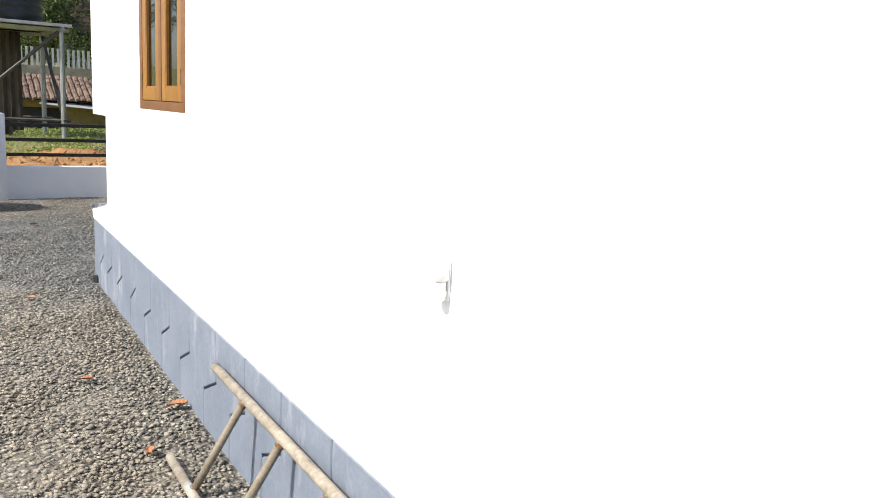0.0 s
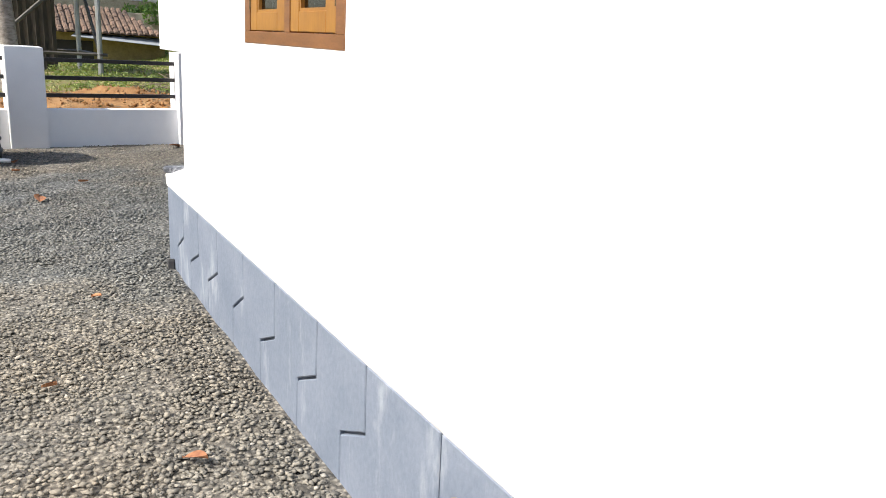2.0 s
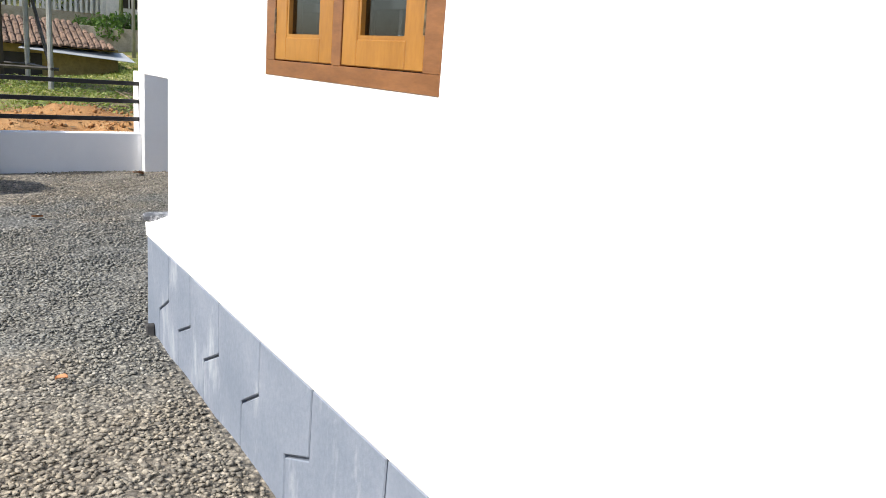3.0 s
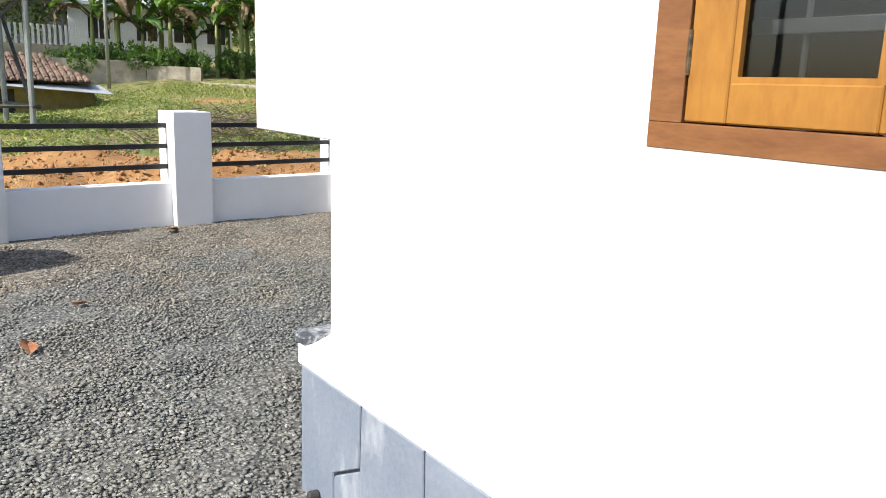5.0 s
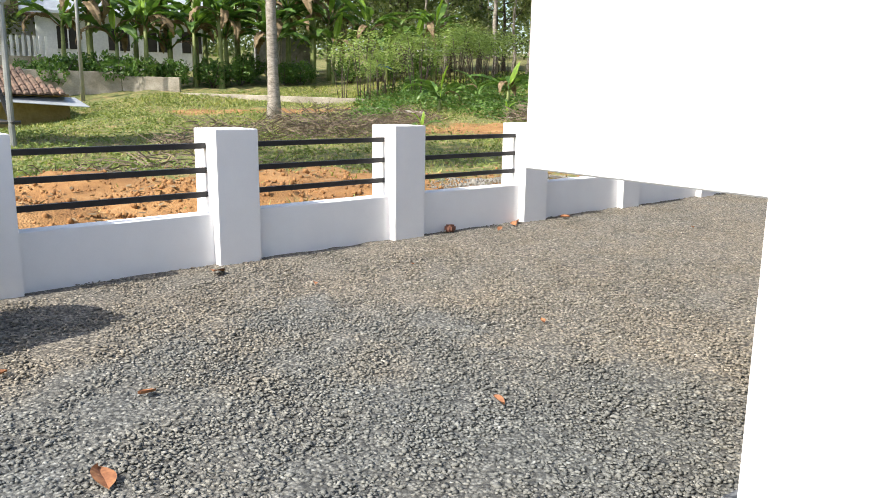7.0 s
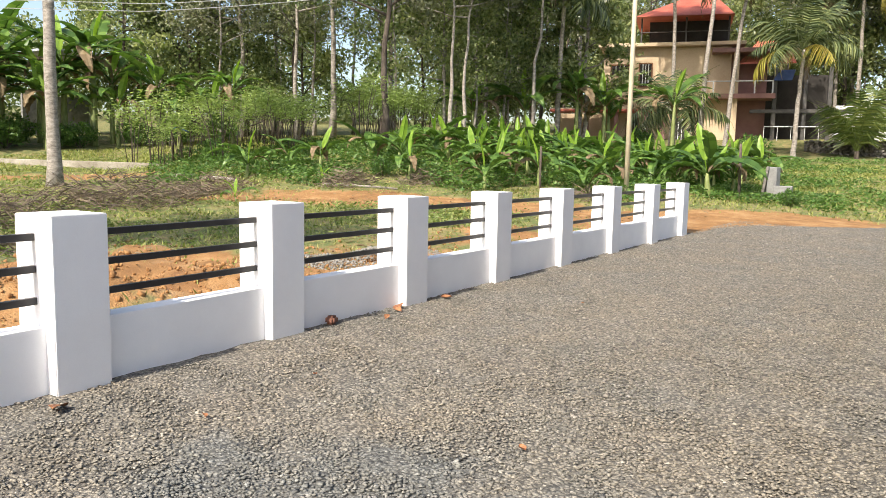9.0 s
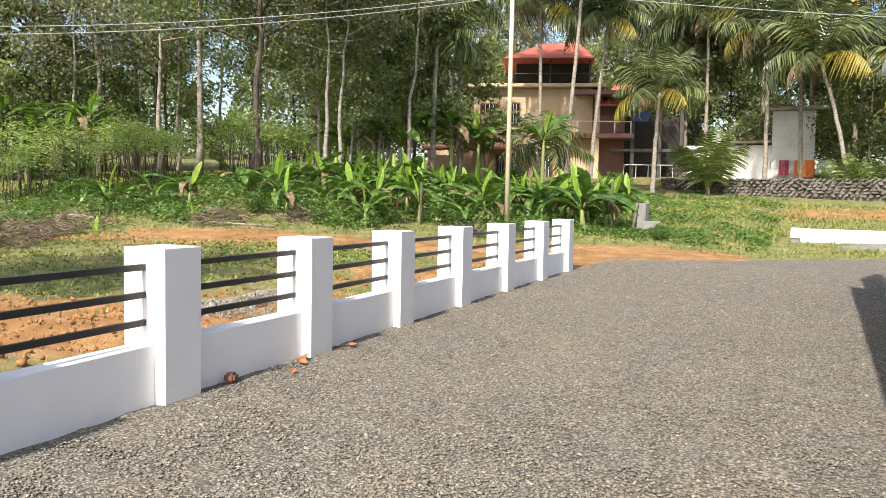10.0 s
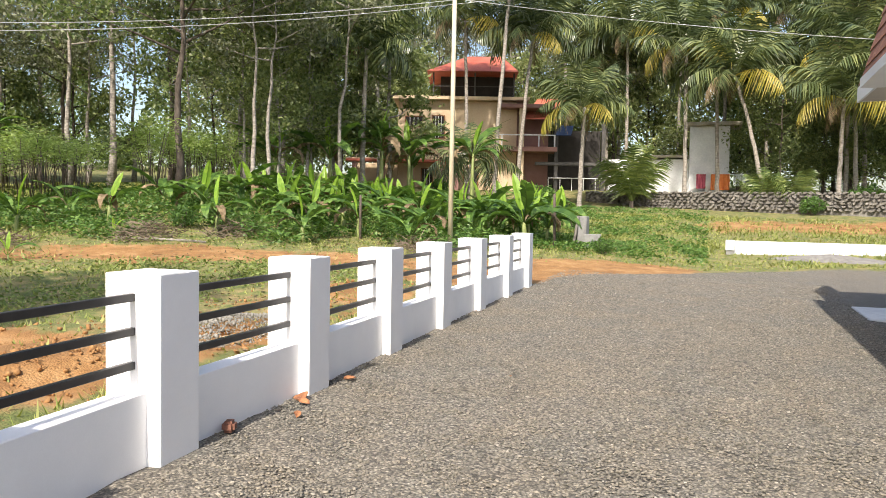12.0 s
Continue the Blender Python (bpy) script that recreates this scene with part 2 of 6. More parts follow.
def stone_chips():
    """Crushed grey and tan stone, a colour for each chip."""
    m, nt, bsdf = nodes_of("gravel_chips", 0.85)
    geo = nt.nodes.new("ShaderNodeNewGeometry")
    pos = geo.outputs["Position"]
    chip = ramp_node(nt, geo.outputs["Random Per Island"], ((0.0, (0.125, 0.121, 0.112)), (0.35, (0.190, 0.180, 0.159)), (0.7, (0.243, 0.227, 0.198)), (0.95, (0.292, 0.271, 0.234)), (1.0, (0.40, 0.38, 0.345))))
    tone = gravel_tone(nt, pos)
    grain = ramp_node(nt, noise_node(nt, pos, 130, 2), ((0.3, (0.75, 0.75, 0.75)), (0.7, (1.15, 1.15, 1.15))))
    nt.links.new(mix_node(nt, 1.0, mix_node(nt, 1.0, chip, tone, "MULTIPLY"), grain, "MULTIPLY"), bsdf.inputs["Base Color"])
    return m


CHIPS = stone_chips()


def ground_material():
    """Gravel, orange earth and grass by the cover mask, with ragged borders."""
    m, nt, bsdf = nodes_of("ground_cover", 0.95)
    pos = world_pos(nt)
    att = nt.nodes.new("ShaderNodeAttribute")
    att.attribute_name = "cover"
    sep = nt.nodes.new("ShaderNodeSeparateColor")
    nt.links.new(att.outputs["Color"], sep.inputs[0])
    rag = math_node(nt, "SUBTRACT", math_node(nt, "ADD", math_node(nt, "MULTIPLY", noise_node(nt, pos, 1.7, 6, 0.7), 0.55), math_node(nt, "MULTIPLY", noise_node(nt, pos, 0.42, 4, 0.6), 0.75)), 0.65)

    def edge(chan, width=0.07, ragged=1.5):
        v = math_node(nt, "ADD", sep.outputs[chan], math_node(nt, "MULTIPLY", rag, ragged))
        return ramp_node(nt, v, ((0.5 - width, (0, 0, 0)), (0.5 + width, (1, 1, 1))))
    vor = nt.nodes.new("ShaderNodeTexVoronoi")
    vor.inputs["Scale"].default_value = 44
    nt.links.new(pos, vor.inputs["Vector"])
    sepv = nt.nodes.new("ShaderNodeSeparateColor")
    nt.links.new(vor.outputs["Color"], sepv.inputs[0])
    chip = ramp_node(nt, sepv.outputs[0], ((0.0, (0.09, 0.087, 0.082)), (0.4, (0.19, 0.177, 0.157)), (0.8, (0.275, 0.257, 0.225)), (1.0, (0.35, 0.33, 0.295))))
    # shade between chips painted in: lighter cell centres, darker gaps
    gap_shade = ramp_node(nt, vor.outputs["Distance"], ((0.12, (1.2, 1.2, 1.2)), (0.6, (0.5, 0.5, 0.5))))
    tone = gravel_tone(nt, pos)
    gravel = mix_node(nt, 1.0, mix_node(nt, 1.0, chip, gap_shade, "MULTIPLY"), tone, "MULTIPLY")
    soil = ramp_node(nt, noise_node(nt, pos, 1.3, 8, 0.7), ((0.3, (0.155, 0.068, 0.022)), (0.5, (0.29, 0.15, 0.052)), (0.72, (0.45, 0.28, 0.13))))
    grass = ramp_node(nt, noise_node(nt, pos, 2.2, 8, 0.75), ((0.3, (0.055, 0.085, 0.022)), (0.45, (0.12, 0.145, 0.04)), (0.56, (0.22, 0.19, 0.075)), (0.68, (0.34, 0.24, 0.11)), (0.8, (0.40, 0.31, 0.18))))
    col = mix_node(nt, edge(1), grass, soil)
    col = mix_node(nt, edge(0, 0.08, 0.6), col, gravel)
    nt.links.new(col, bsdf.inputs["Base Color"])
    rough_h = math_node(nt, "ADD", math_node(nt, "MULTIPLY", vor.outputs["Distance"], -0.6), noise_node(nt, pos, 14, 6, 0.7))
    bump_node(nt, bsdf, rough_h, 0.7, 0.025)
    return m


GROUND = ground_material()

# ---- building helpers ----
RNG = np.random.default_rng(7)


class Geo:
    """Gathers vertices and faces for one mesh."""

    def __init__(self):
        self.v, self.f = [], []

    def add(self, verts, faces):
        n = len(self.v)
        self.v.extend([tuple(p) for p in verts])
        self.f.extend([tuple(i + n for i in q) for q in faces])
        return self

    def box(self, x0, x1, y0, y1, z0, z1):
        return self.add([(x, y, z) for z in (z0, z1) for y in (y0, y1) for x in (x0, x1)],
                        [(0, 2, 3, 1), (4, 5, 7, 6), (0, 1, 5, 4), (2, 6, 7, 3), (0, 4, 6, 2), (1, 3, 7, 5)])

    def tube(self, pts, radii, n=8, caps=True):
        pts = [Vector(p) for p in pts]
        rings, up = [], Vector((0.31, 0.17, 0.93))
        for i, p in enumerate(pts):
            d = (pts[min(i + 1, len(pts) - 1)] - pts[max(i - 1, 0)]).normalized()
            a = d.cross(up if abs(d.dot(up)) < 0.95 else Vector((1, 0, 0))).normalized()
            b = d.cross(a)
            rings.append([p + (a * math.cos(k * math.tau / n) + b * math.sin(k * math.tau / n)) * radii[i] for k in range(n)])
        verts = [q for r in rings for q in r]
        faces = [(i * n + k, i * n + (k + 1) % n, (i + 1) * n + (k + 1) % n, (i + 1) * n + k) for i in range(len(pts) - 1) for k in range(n)]
        if caps:
            faces += [tuple(range(n - 1, -1, -1)), tuple(range((len(pts) - 1) * n, len(pts) * n))]
        return self.add(verts, faces)

    def prism(self, outline, axis, a, b):
        """Outline (two coordinates each) drawn out along an axis from a to b."""
        n = len(outline)
        put = {"x": lambda p, d: (d, p[0], p[1]), "y": lambda p, d: (p[0], d, p[1]), "z": lambda p, d: (p[0], p[1], d)}[axis]
        return self.add([put(p, d) for d in (a, b) for p in outline],
                        [tuple(range(n)), tuple(range(2 * n - 1, n - 1, -1))] + [(i, i + n, (i + 1) % n + n, (i + 1) % n) for i in range(n)])

    def mesh(self, name, material, smooth=False):
        me = bpy.data.meshes.new(name)
        me.from_pydata(self.v, [], self.f)
        me.materials.append(material)
        if smooth:
            me.polygons.foreach_set("use_smooth", [True] * len(me.polygons))
        me.update()
        return me


def tidy(me, bevel=0.0, segments=1):
    """Outward normals, and edges softened a little."""
    bm = bmesh.new()
    bm.from_mesh(me)
    bmesh.ops.recalc_face_normals(bm, faces=bm.faces)
    if bevel:
        bmesh.ops.bevel(bm, geom=bm.edges[:], offset=bevel, segments=segments, affect="EDGES", clamp_overlap=True)
    bm.to_mesh(me)
    bm.free()
    return me


def part(name, geo, material, parent=None, label="", bevel=0.0, smooth=False, segments=1):
    """One mesh object from gathered geometry (or from a ready mesh), under its thing."""
    me = geo if isinstance(geo, bpy.types.Mesh) else tidy(geo.mesh(name, material, smooth), bevel, segments)
    ob = new(name, me)
    if parent:
        ob.parent = parent
    return tagged(ob, label)


def thing(name, label, category, group="", kind="", at=None):
    ob = new(name)
    ob.empty_display_size = 0.2
    if at is not None:
        ob.matrix_basis = at
    return tagged(ob, label, category, group, kind)


def structure(name, geo, material, label, category, bevel=0.0):
    return tagged(part(name, geo, material, None, "", bevel), label, category, kind="structure")


def big_mesh(name, verts, faces, material):
    """A mesh from arrays; every face has the same number of corners."""
    me = bpy.data.meshes.new(name)
    k = faces.shape[1]
    me.vertices.add(len(verts))
    me.vertices.foreach_set("co", np.ascontiguousarray(verts, dtype=np.float32).ravel())
    me.loops.add(faces.size)
    me.loops.foreach_set("vertex_index", np.ascontiguousarray(faces, dtype=np.int32).ravel())
    me.polygons.add(len(faces))
    me.polygons.foreach_set("loop_start", np.arange(0, faces.size, k, dtype=np.int32))
    me.polygons.foreach_set("loop_total", np.full(len(faces), k, dtype=np.int32))
    me.materials.append(material)
    me.update(calc_edges=True)
    return me


def turns(rng, n):
    """Random rotation matrices."""
    q = rng.normal(size=(n, 4))
    q /= np.linalg.norm(q, axis=1)[:, None]
    w, x, y, z = q.T
    return np.stack([np.stack([1 - 2 * (y * y + z * z), 2 * (x * y - z * w), 2 * (x * z + y * w)], 1),
                     np.stack([2 * (x * y + z * w), 1 - 2 * (x * x + z * z), 2 * (y * z - x * w)], 1),
                     np.stack([2 * (x * z - y * w), 2 * (y * z + x * w), 1 - 2 * (x * x + y * y)], 1)], 1)


def scatter(name, base, faces, places, scales, rots, material):
    """Many small copies of one shape, joined in one mesh."""
    v = np.einsum("nij,kj->nki", rots, base) * scales[:, None, None] + places[:, None, :]
    n, k = len(places), len(base)
    f = (faces[None] + (np.arange(n) * k)[:, None, None]).reshape(-1, faces.shape[1])
    return big_mesh(name, v.reshape(-1, 3), f, material)


LEAF_SHAPE = np.array([(0, -0.5, 0), (0.24, 0, 0.06), (0, 0.5, -0.03), (-0.24, 0, 0.06)])
LEAF_FACES = np.array([(0, 1, 2), (0, 2, 3)])


def leaves_at(name, centres, size, material, rng, flat=0.0):
    n = len(centres)
    rots = turns(rng, n)
    if flat:
        rots[:, 2, :] *= 1 - flat
    return scatter(name, LEAF_SHAPE, LEAF_FACES, centres, rng.uniform(0.6, 1.35, n) * size, rots, material)


# ---- lie of the land ----
FENCE = [(-5.70, 11.50), (-3.76, 11.72), (-1.81, 11.93), (0.15, 12.13), (2.105, 12.33), (4.06, 12.50), (6.00, 12.59), (8.01, 12.73), (10.06, 12.86), (12.19, 12.99), (14.40, 13.12), (16.47, 13.23)]
BEARINGS = [-15, 3, 12, 40, 58, 72, 82, 95, 130]
REACH = [0, 13, 17, 21, 25, 30, 35, 41, 47, 52, 60, 100, 400]
RISE = [
    [0, 0, 0, 0, 0, 0.2, 0.45, 0.9, 1.5, 1.9, 2.9, 4.0, 9],
    [0, 0, 0, 0.02, 0.08, 0.30, 0.75, 1.25, 1.75, 2.05, 3.2, 5.5, 20],
    [0, 0, 0, 0.10, 0.40, 0.75, 1.1, 1.45, 1.8, 2.1, 3.2, 5.5, 20],
    [0, 0, 0.05, 0.32, 0.75, 1.65, 2.3, 2.6, 2.9, 3.1, 3.4, 6, 22],
    [0, 0, 0.05, 0.20, 0.40, 0.60, 0.85, 1.6, 2.4, 2.9, 3.5, 6, 22],
    [0, 0, 0.10, 0.15, 0.25, 0.45, 0.75, 1.4, 2.0, 2.5, 3.2, 6, 22],
    [0, 0, 0.10, 0.12, -0.05, -0.25, -0.45, 0.6, 1.8, 2.2, 3.0, 6, 22],
    [0, 0, 0.05, 0.12, 0.10, 0.0, -0.2, 0.5, 1.5, 2.0, 2.8, 5, 20],
    [0, 0, 0, 0, 0, 0, 0, 0.1, 0.3, 0.5, 0.8, 2, 8],
]


def fence_y(x):
    return np.interp(x, [p[0] for p in FENCE] + [40], [p[1] + 0.2 for p in FENCE] + [15.0])


def smooth(a, b, v):
    k = np.clip((v - a) / (b - a), 0, 1)
    return k * k * (3 - 2 * k)


def land(x, y):
    """Height of the ground, arrays in and out."""
    x, y = np.asarray(x, float), np.asarray(y, float)
    r, b = np.hypot(x, y - 9.3), np.degrees(np.arctan2(y - 9.3, x))
    cols = np.stack([np.interp(r, REACH, row) for row in RISE], -1)
    i = np.clip(np.searchsorted(BEARINGS, b) - 1, 0, len(BEARINGS) - 2)
    lo, hi = np.array(BEARINGS)[i], np.array(BEARINGS)[i + 1]
    k = np.clip((b - lo) / (hi - lo), 0, 1)
    z = np.take_along_axis(cols, i[..., None], -1)[..., 0] * (1 - k) + np.take_along_axis(cols, i[..., None] + 1, -1)[..., 0] * k
    z = z + 0.3 * smooth(54, 60, r) * smooth(60, 45, b)
    out = y - fence_y(x)
    wild = np.where(x < 17.1, smooth(0.1, 1.5, out), smooth(20, 24, r))
    rough = np.sin(x * 7.3 + 2.0 * np.sin(y * 3.1)) * np.sin(y * 8.7 + 2.2 * np.sin(x * 2.7)) * 0.05 * smooth(9, 5, x) * smooth(7.5, 5.0, out)
    rolls = rough + np.sin(x * 1.7 + 2.1 * np.sin(y * 0.6)) * np.sin(y * 1.9 + 1.3 * np.sin(x * 0.8)) * 0.05 + np.sin(x * 4.1 + y * 2.3) * np.sin(y * 5.2 - x) * 0.025
    heap = 0.34 * smooth(0.9, 2.0, out) * (1 - smooth(4.5, 7.5, out)) * (0.7 + 0.5 * np.sin(x * 2.3 + np.sin(y * 3)) * np.cos(y * 1.7)) * (x < 16) * (1 - 0.6 * smooth(3, 8, x))
    return z + (rolls * smooth(0.5, 3, out) + heap) * np.where(x < 17.1, 1.0, 0.4) * wild


def cover(x, y):
    """How much gravel, and how much bare earth, at a place."""
    out = y - fence_y(x)
    r = np.hypot(x, y - 9.3)
    yard = np.where(x < 17.2, smooth(0.35, -0.35, out), 0)
    lim = 23.5 - 0.9 * np.clip(y - 9.0, -3, 9)
    yard = np.where(x >= 17.2, smooth(0.9, -0.9, x - lim) * smooth(0.6, -0.6, y - 13.3 + 0.1 * (x - 17.2)), yard)
    b = np.degrees(np.arctan2(y - 9.3, x))
    soil = smooth(0.1, 0.9, out - 0.8 * smooth(1.0, 3.0, x)) * smooth(7.0, 4.0, out) * smooth(9.5, 5.0, x) * 0.85
    soil = np.maximum(soil, smooth(0.9, 1.6, out) * smooth(5.5, 2.5, out) * smooth(17, 13, x) * 0.6)
    mouth = smooth(14.5, 17, x) * smooth(26.0, 22.5, x + 0.55 * (y - 12)) * smooth(9.0, 11.0, y) * smooth(19.5, 15.0, y)
    soil = np.maximum(soil, mouth * 0.95)
    track = np.exp(-((r - 21.5 - 0.05 * (b - 30)) / 1.7) ** 2) * smooth(14, 22, b) * smooth(62, 45, b)
    soil = np.maximum(soil, track * 0.85)
    lane = np.exp(-((r - 31.5) / 1.8) ** 2) * smooth(50, 56, b) * smooth(76, 66, b)
    soil = np.maximum(soil, lane * 0.8)
    strip = np.exp(-((x - 41 + 0.25 * (y - 9)) / 4.0) ** 2) * smooth(14, 8, y) * smooth(-14, -6, y)
    return yard, np.maximum(soil, strip * 0.78)


def axis_steps(lo, hi, step):
    inner = list(np.arange(lo, hi + 1e-6, step))
    grow, out_hi, out_lo = step, [], []
    a, b = hi, lo
    while a < 1400:
        grow *= 1.35
        a, b = a + grow, b - grow
        out_hi.append(a), out_lo.append(b)
    return np.array(out_lo[::-1] + inner + out_hi)


def build_ground():
    xs, ys = axis_steps(-6, 46, 0.24), axis_steps(-2, 50, 0.24)
    gx, gy = np.meshgrid(xs, ys)
    gz = land(gx, gy)
    fine = RNG.normal(0, 1, gx.shape) * 0.006
    gz = gz + fine
    nx = len(xs)
    idx = np.arange(gx.size).reshape(gx.shape)
    f = np.stack([idx[:-1, :-1], idx[:-1, 1:], idx[1:, 1:], idx[1:, :-1]], -1).reshape(-1, 4)
    me = big_mesh("ground", np.stack([gx, gy, gz], -1).reshape(-1, 3), f, GROUND)
    yard, soil = cover(gx, gy)
    col = np.ones((gx.size, 4), np.float32)
    col[:, 0], col[:, 1], col[:, 2] = yard.ravel(), soil.ravel(), 0
    me.color_attributes.new("cover", "FLOAT_COLOR", "POINT").data.foreach_set("color", col.ravel())
    me.polygons.foreach_set("use_smooth", [True] * len(me.polygons))
    tagged(new("ground", me), "gravel yard running out into orange earth and rough grass", "ground", kind="structure")


build_ground()


def gz(x, y):
    return float(land(np.array([x]), np.array([y]))[0])


# ---- house ----
WX, CORNER, BAY = 1.0, 6.787, 7.458      # face of the side wall, its corner, end of the upper bay
WIN = (4.262, 5.412, 1.415, 2.75)
TOP = 3.55


def build_house():
    y0, y1, z0, z1 = WIN
    g = Geo()
    g.box(WX, WX + 0.2, -9, y0, 0.55, TOP).box(WX, WX + 0.2, y1, CORNER, 0.55, TOP).box(WX, WX + 0.2, y0, y1, 0.55, z0).box(WX, WX + 0.2, y0, y1, z1, TOP)
    structure("wall_side", g, WHITE, "smooth white painted side wall of the house", "wall")
    g = Geo().box(WX + 0.2, 13.0, CORNER - 0.2, CORNER, 0.55, TOP)
    structure("wall_front", g, WHITE, "white painted front wall of the house", "wall")
    g = Geo().box(WX - 0.0005, 3.6, CORNER + 0.0, BAY, 1.325, TOP)
    structure("wall_bay", g, WHITE, "white upper bay projecting past the house corner", "wall", 0.004)
    structure("wall_back", Geo().box(WX, 13.2, -9.2, -9.0, 0, TOP), WHITE, "plain white rear wall", "wall")
    structure("wall_far", Geo().box(13.0, 13.2, -9.0, CORNER, 0, TOP), WHITE, "plain white far wall", "wall")
    structure("floor_inside", Geo().box(WX + 0.2, 13.0, -9.0, CORNER - 0.2, 0.45, 0.6), CONCRETE, "plain cement floor inside the house", "floor")
    structure("ceiling", Geo().box(WX - 0.05, 13.25, -9.25, BAY + 0.02, TOP, TOP + 0.14), WHITE, "flat white roof slab", "ceiling")
    # base course: dark joints behind proud panels
    structure("plinth", Geo().box(0.926, 1.05, -9, CORNER + 0.06, -0.1, 0.50).box(1.05, 7.2, CORNER - 0.1, CORNER + 0.06, -0.1, 0.50), GREY_DARK, "blue-grey plinth along the foot of the wall", "plinth")
    band = Geo().prism([(0.905, 0.503), (0.90, 0.515), (0.896, 0.575), (0.905, 0.588), (WX + 0.02, 0.622), (WX + 0.02, 0.503)], "y", -9, CORNER + 0.055)
    structure("trim_band", band, WHITE, "white sloped ledge above the plinth", "ledge")
    g = Geo().prism([(CORNER - 0.05, 0.503), (CORNER + 0.075, 0.503), (CORNER + 0.075, 0.575), (CORNER - 0.05, 0.60)], "x", 0.905, 7.2)
    structure("trim_front", g, WHITE, "white ledge round the front corner", "ledge")
    # rough granite slab on the front ledge
    slab = Geo()
    top = [(0.888, CORNER - 0.0), (0.882, CORNER + 0.05), (0.89, CORNER + 0.082), (0.93, CORNER + 0.105), (1.2, CORNER + 0.098), (3.0, CORNER + 0.102), (3.0, CORNER + 0.002), (1.0, CORNER + 0.002), (0.93, CORNER - 0.006)]
    slab.prism(top, "z", 0.592, 0.622)
    tagged(part("granite_slab", slab, GRANITE, None, "", 0.006), "speckled grey granite slab with a broken edge on the ledge", "slab", kind="structure")


build_house()


def build_plinth_panels():
    """Z-jointed plaster panels; each stands proud of its joints."""
    tops = [-2.25, -1.8, -1.36, -0.92, -0.48, -0.05, 0.39, 0.83, 1.26, 1.70, 2.13, 2.56, 2.96, 3.36, 3.82, 4.23, 4.70, 5.15, 5.62, 6.035, 6.40, 6.76]
    plinth = bpy.data.objects["plinth"]
    gap = 0.0038
    rnd = random.Random(4)
    joints = []
    for y in tops:
        up, low = 0.275 + rnd.uniform(-0.015, 0.02), 0.185 + rnd.uniform(-0.015, 0.015)
        joints.append(((y, 0.499), (y + rnd.uniform(-0.01, 0.005), up), (y + 0.185 + rnd.uniform(-0.015, 0.02), low), (y + 0.19 + rnd.uniform(-0.01, 0.01), -0.06)))
    joints[-1] = ((6.845, 0.499), (6.845, 0.28), (6.845, 0.19), (6.845, -0.06))
    for a, b in zip(joints, joints[1:]):
        outline = [(p[0] + gap, p[1] + (0.004 if 0 < k < 3 else 0)) for k, p in enumerate(a)] + [(p[0] - gap, p[1] - (0.004 if 0 < k < 3 else 0)) for k, p in reversed(list(enumerate(b)))]
        me = Geo().prism(outline, "x", 0.906, 0.93).mesh("panel", GREY_PAINT)
        part("panel", tidy(me, 0.004), GREY_PAINT, plinth)
    g = Geo().box(0.93, 7.2, CORNER + 0.062, CORNER + 0.07, -0.06, 0.499)
    part("panel", g, GREY_PAINT, plinth)


build_plinth_panels()


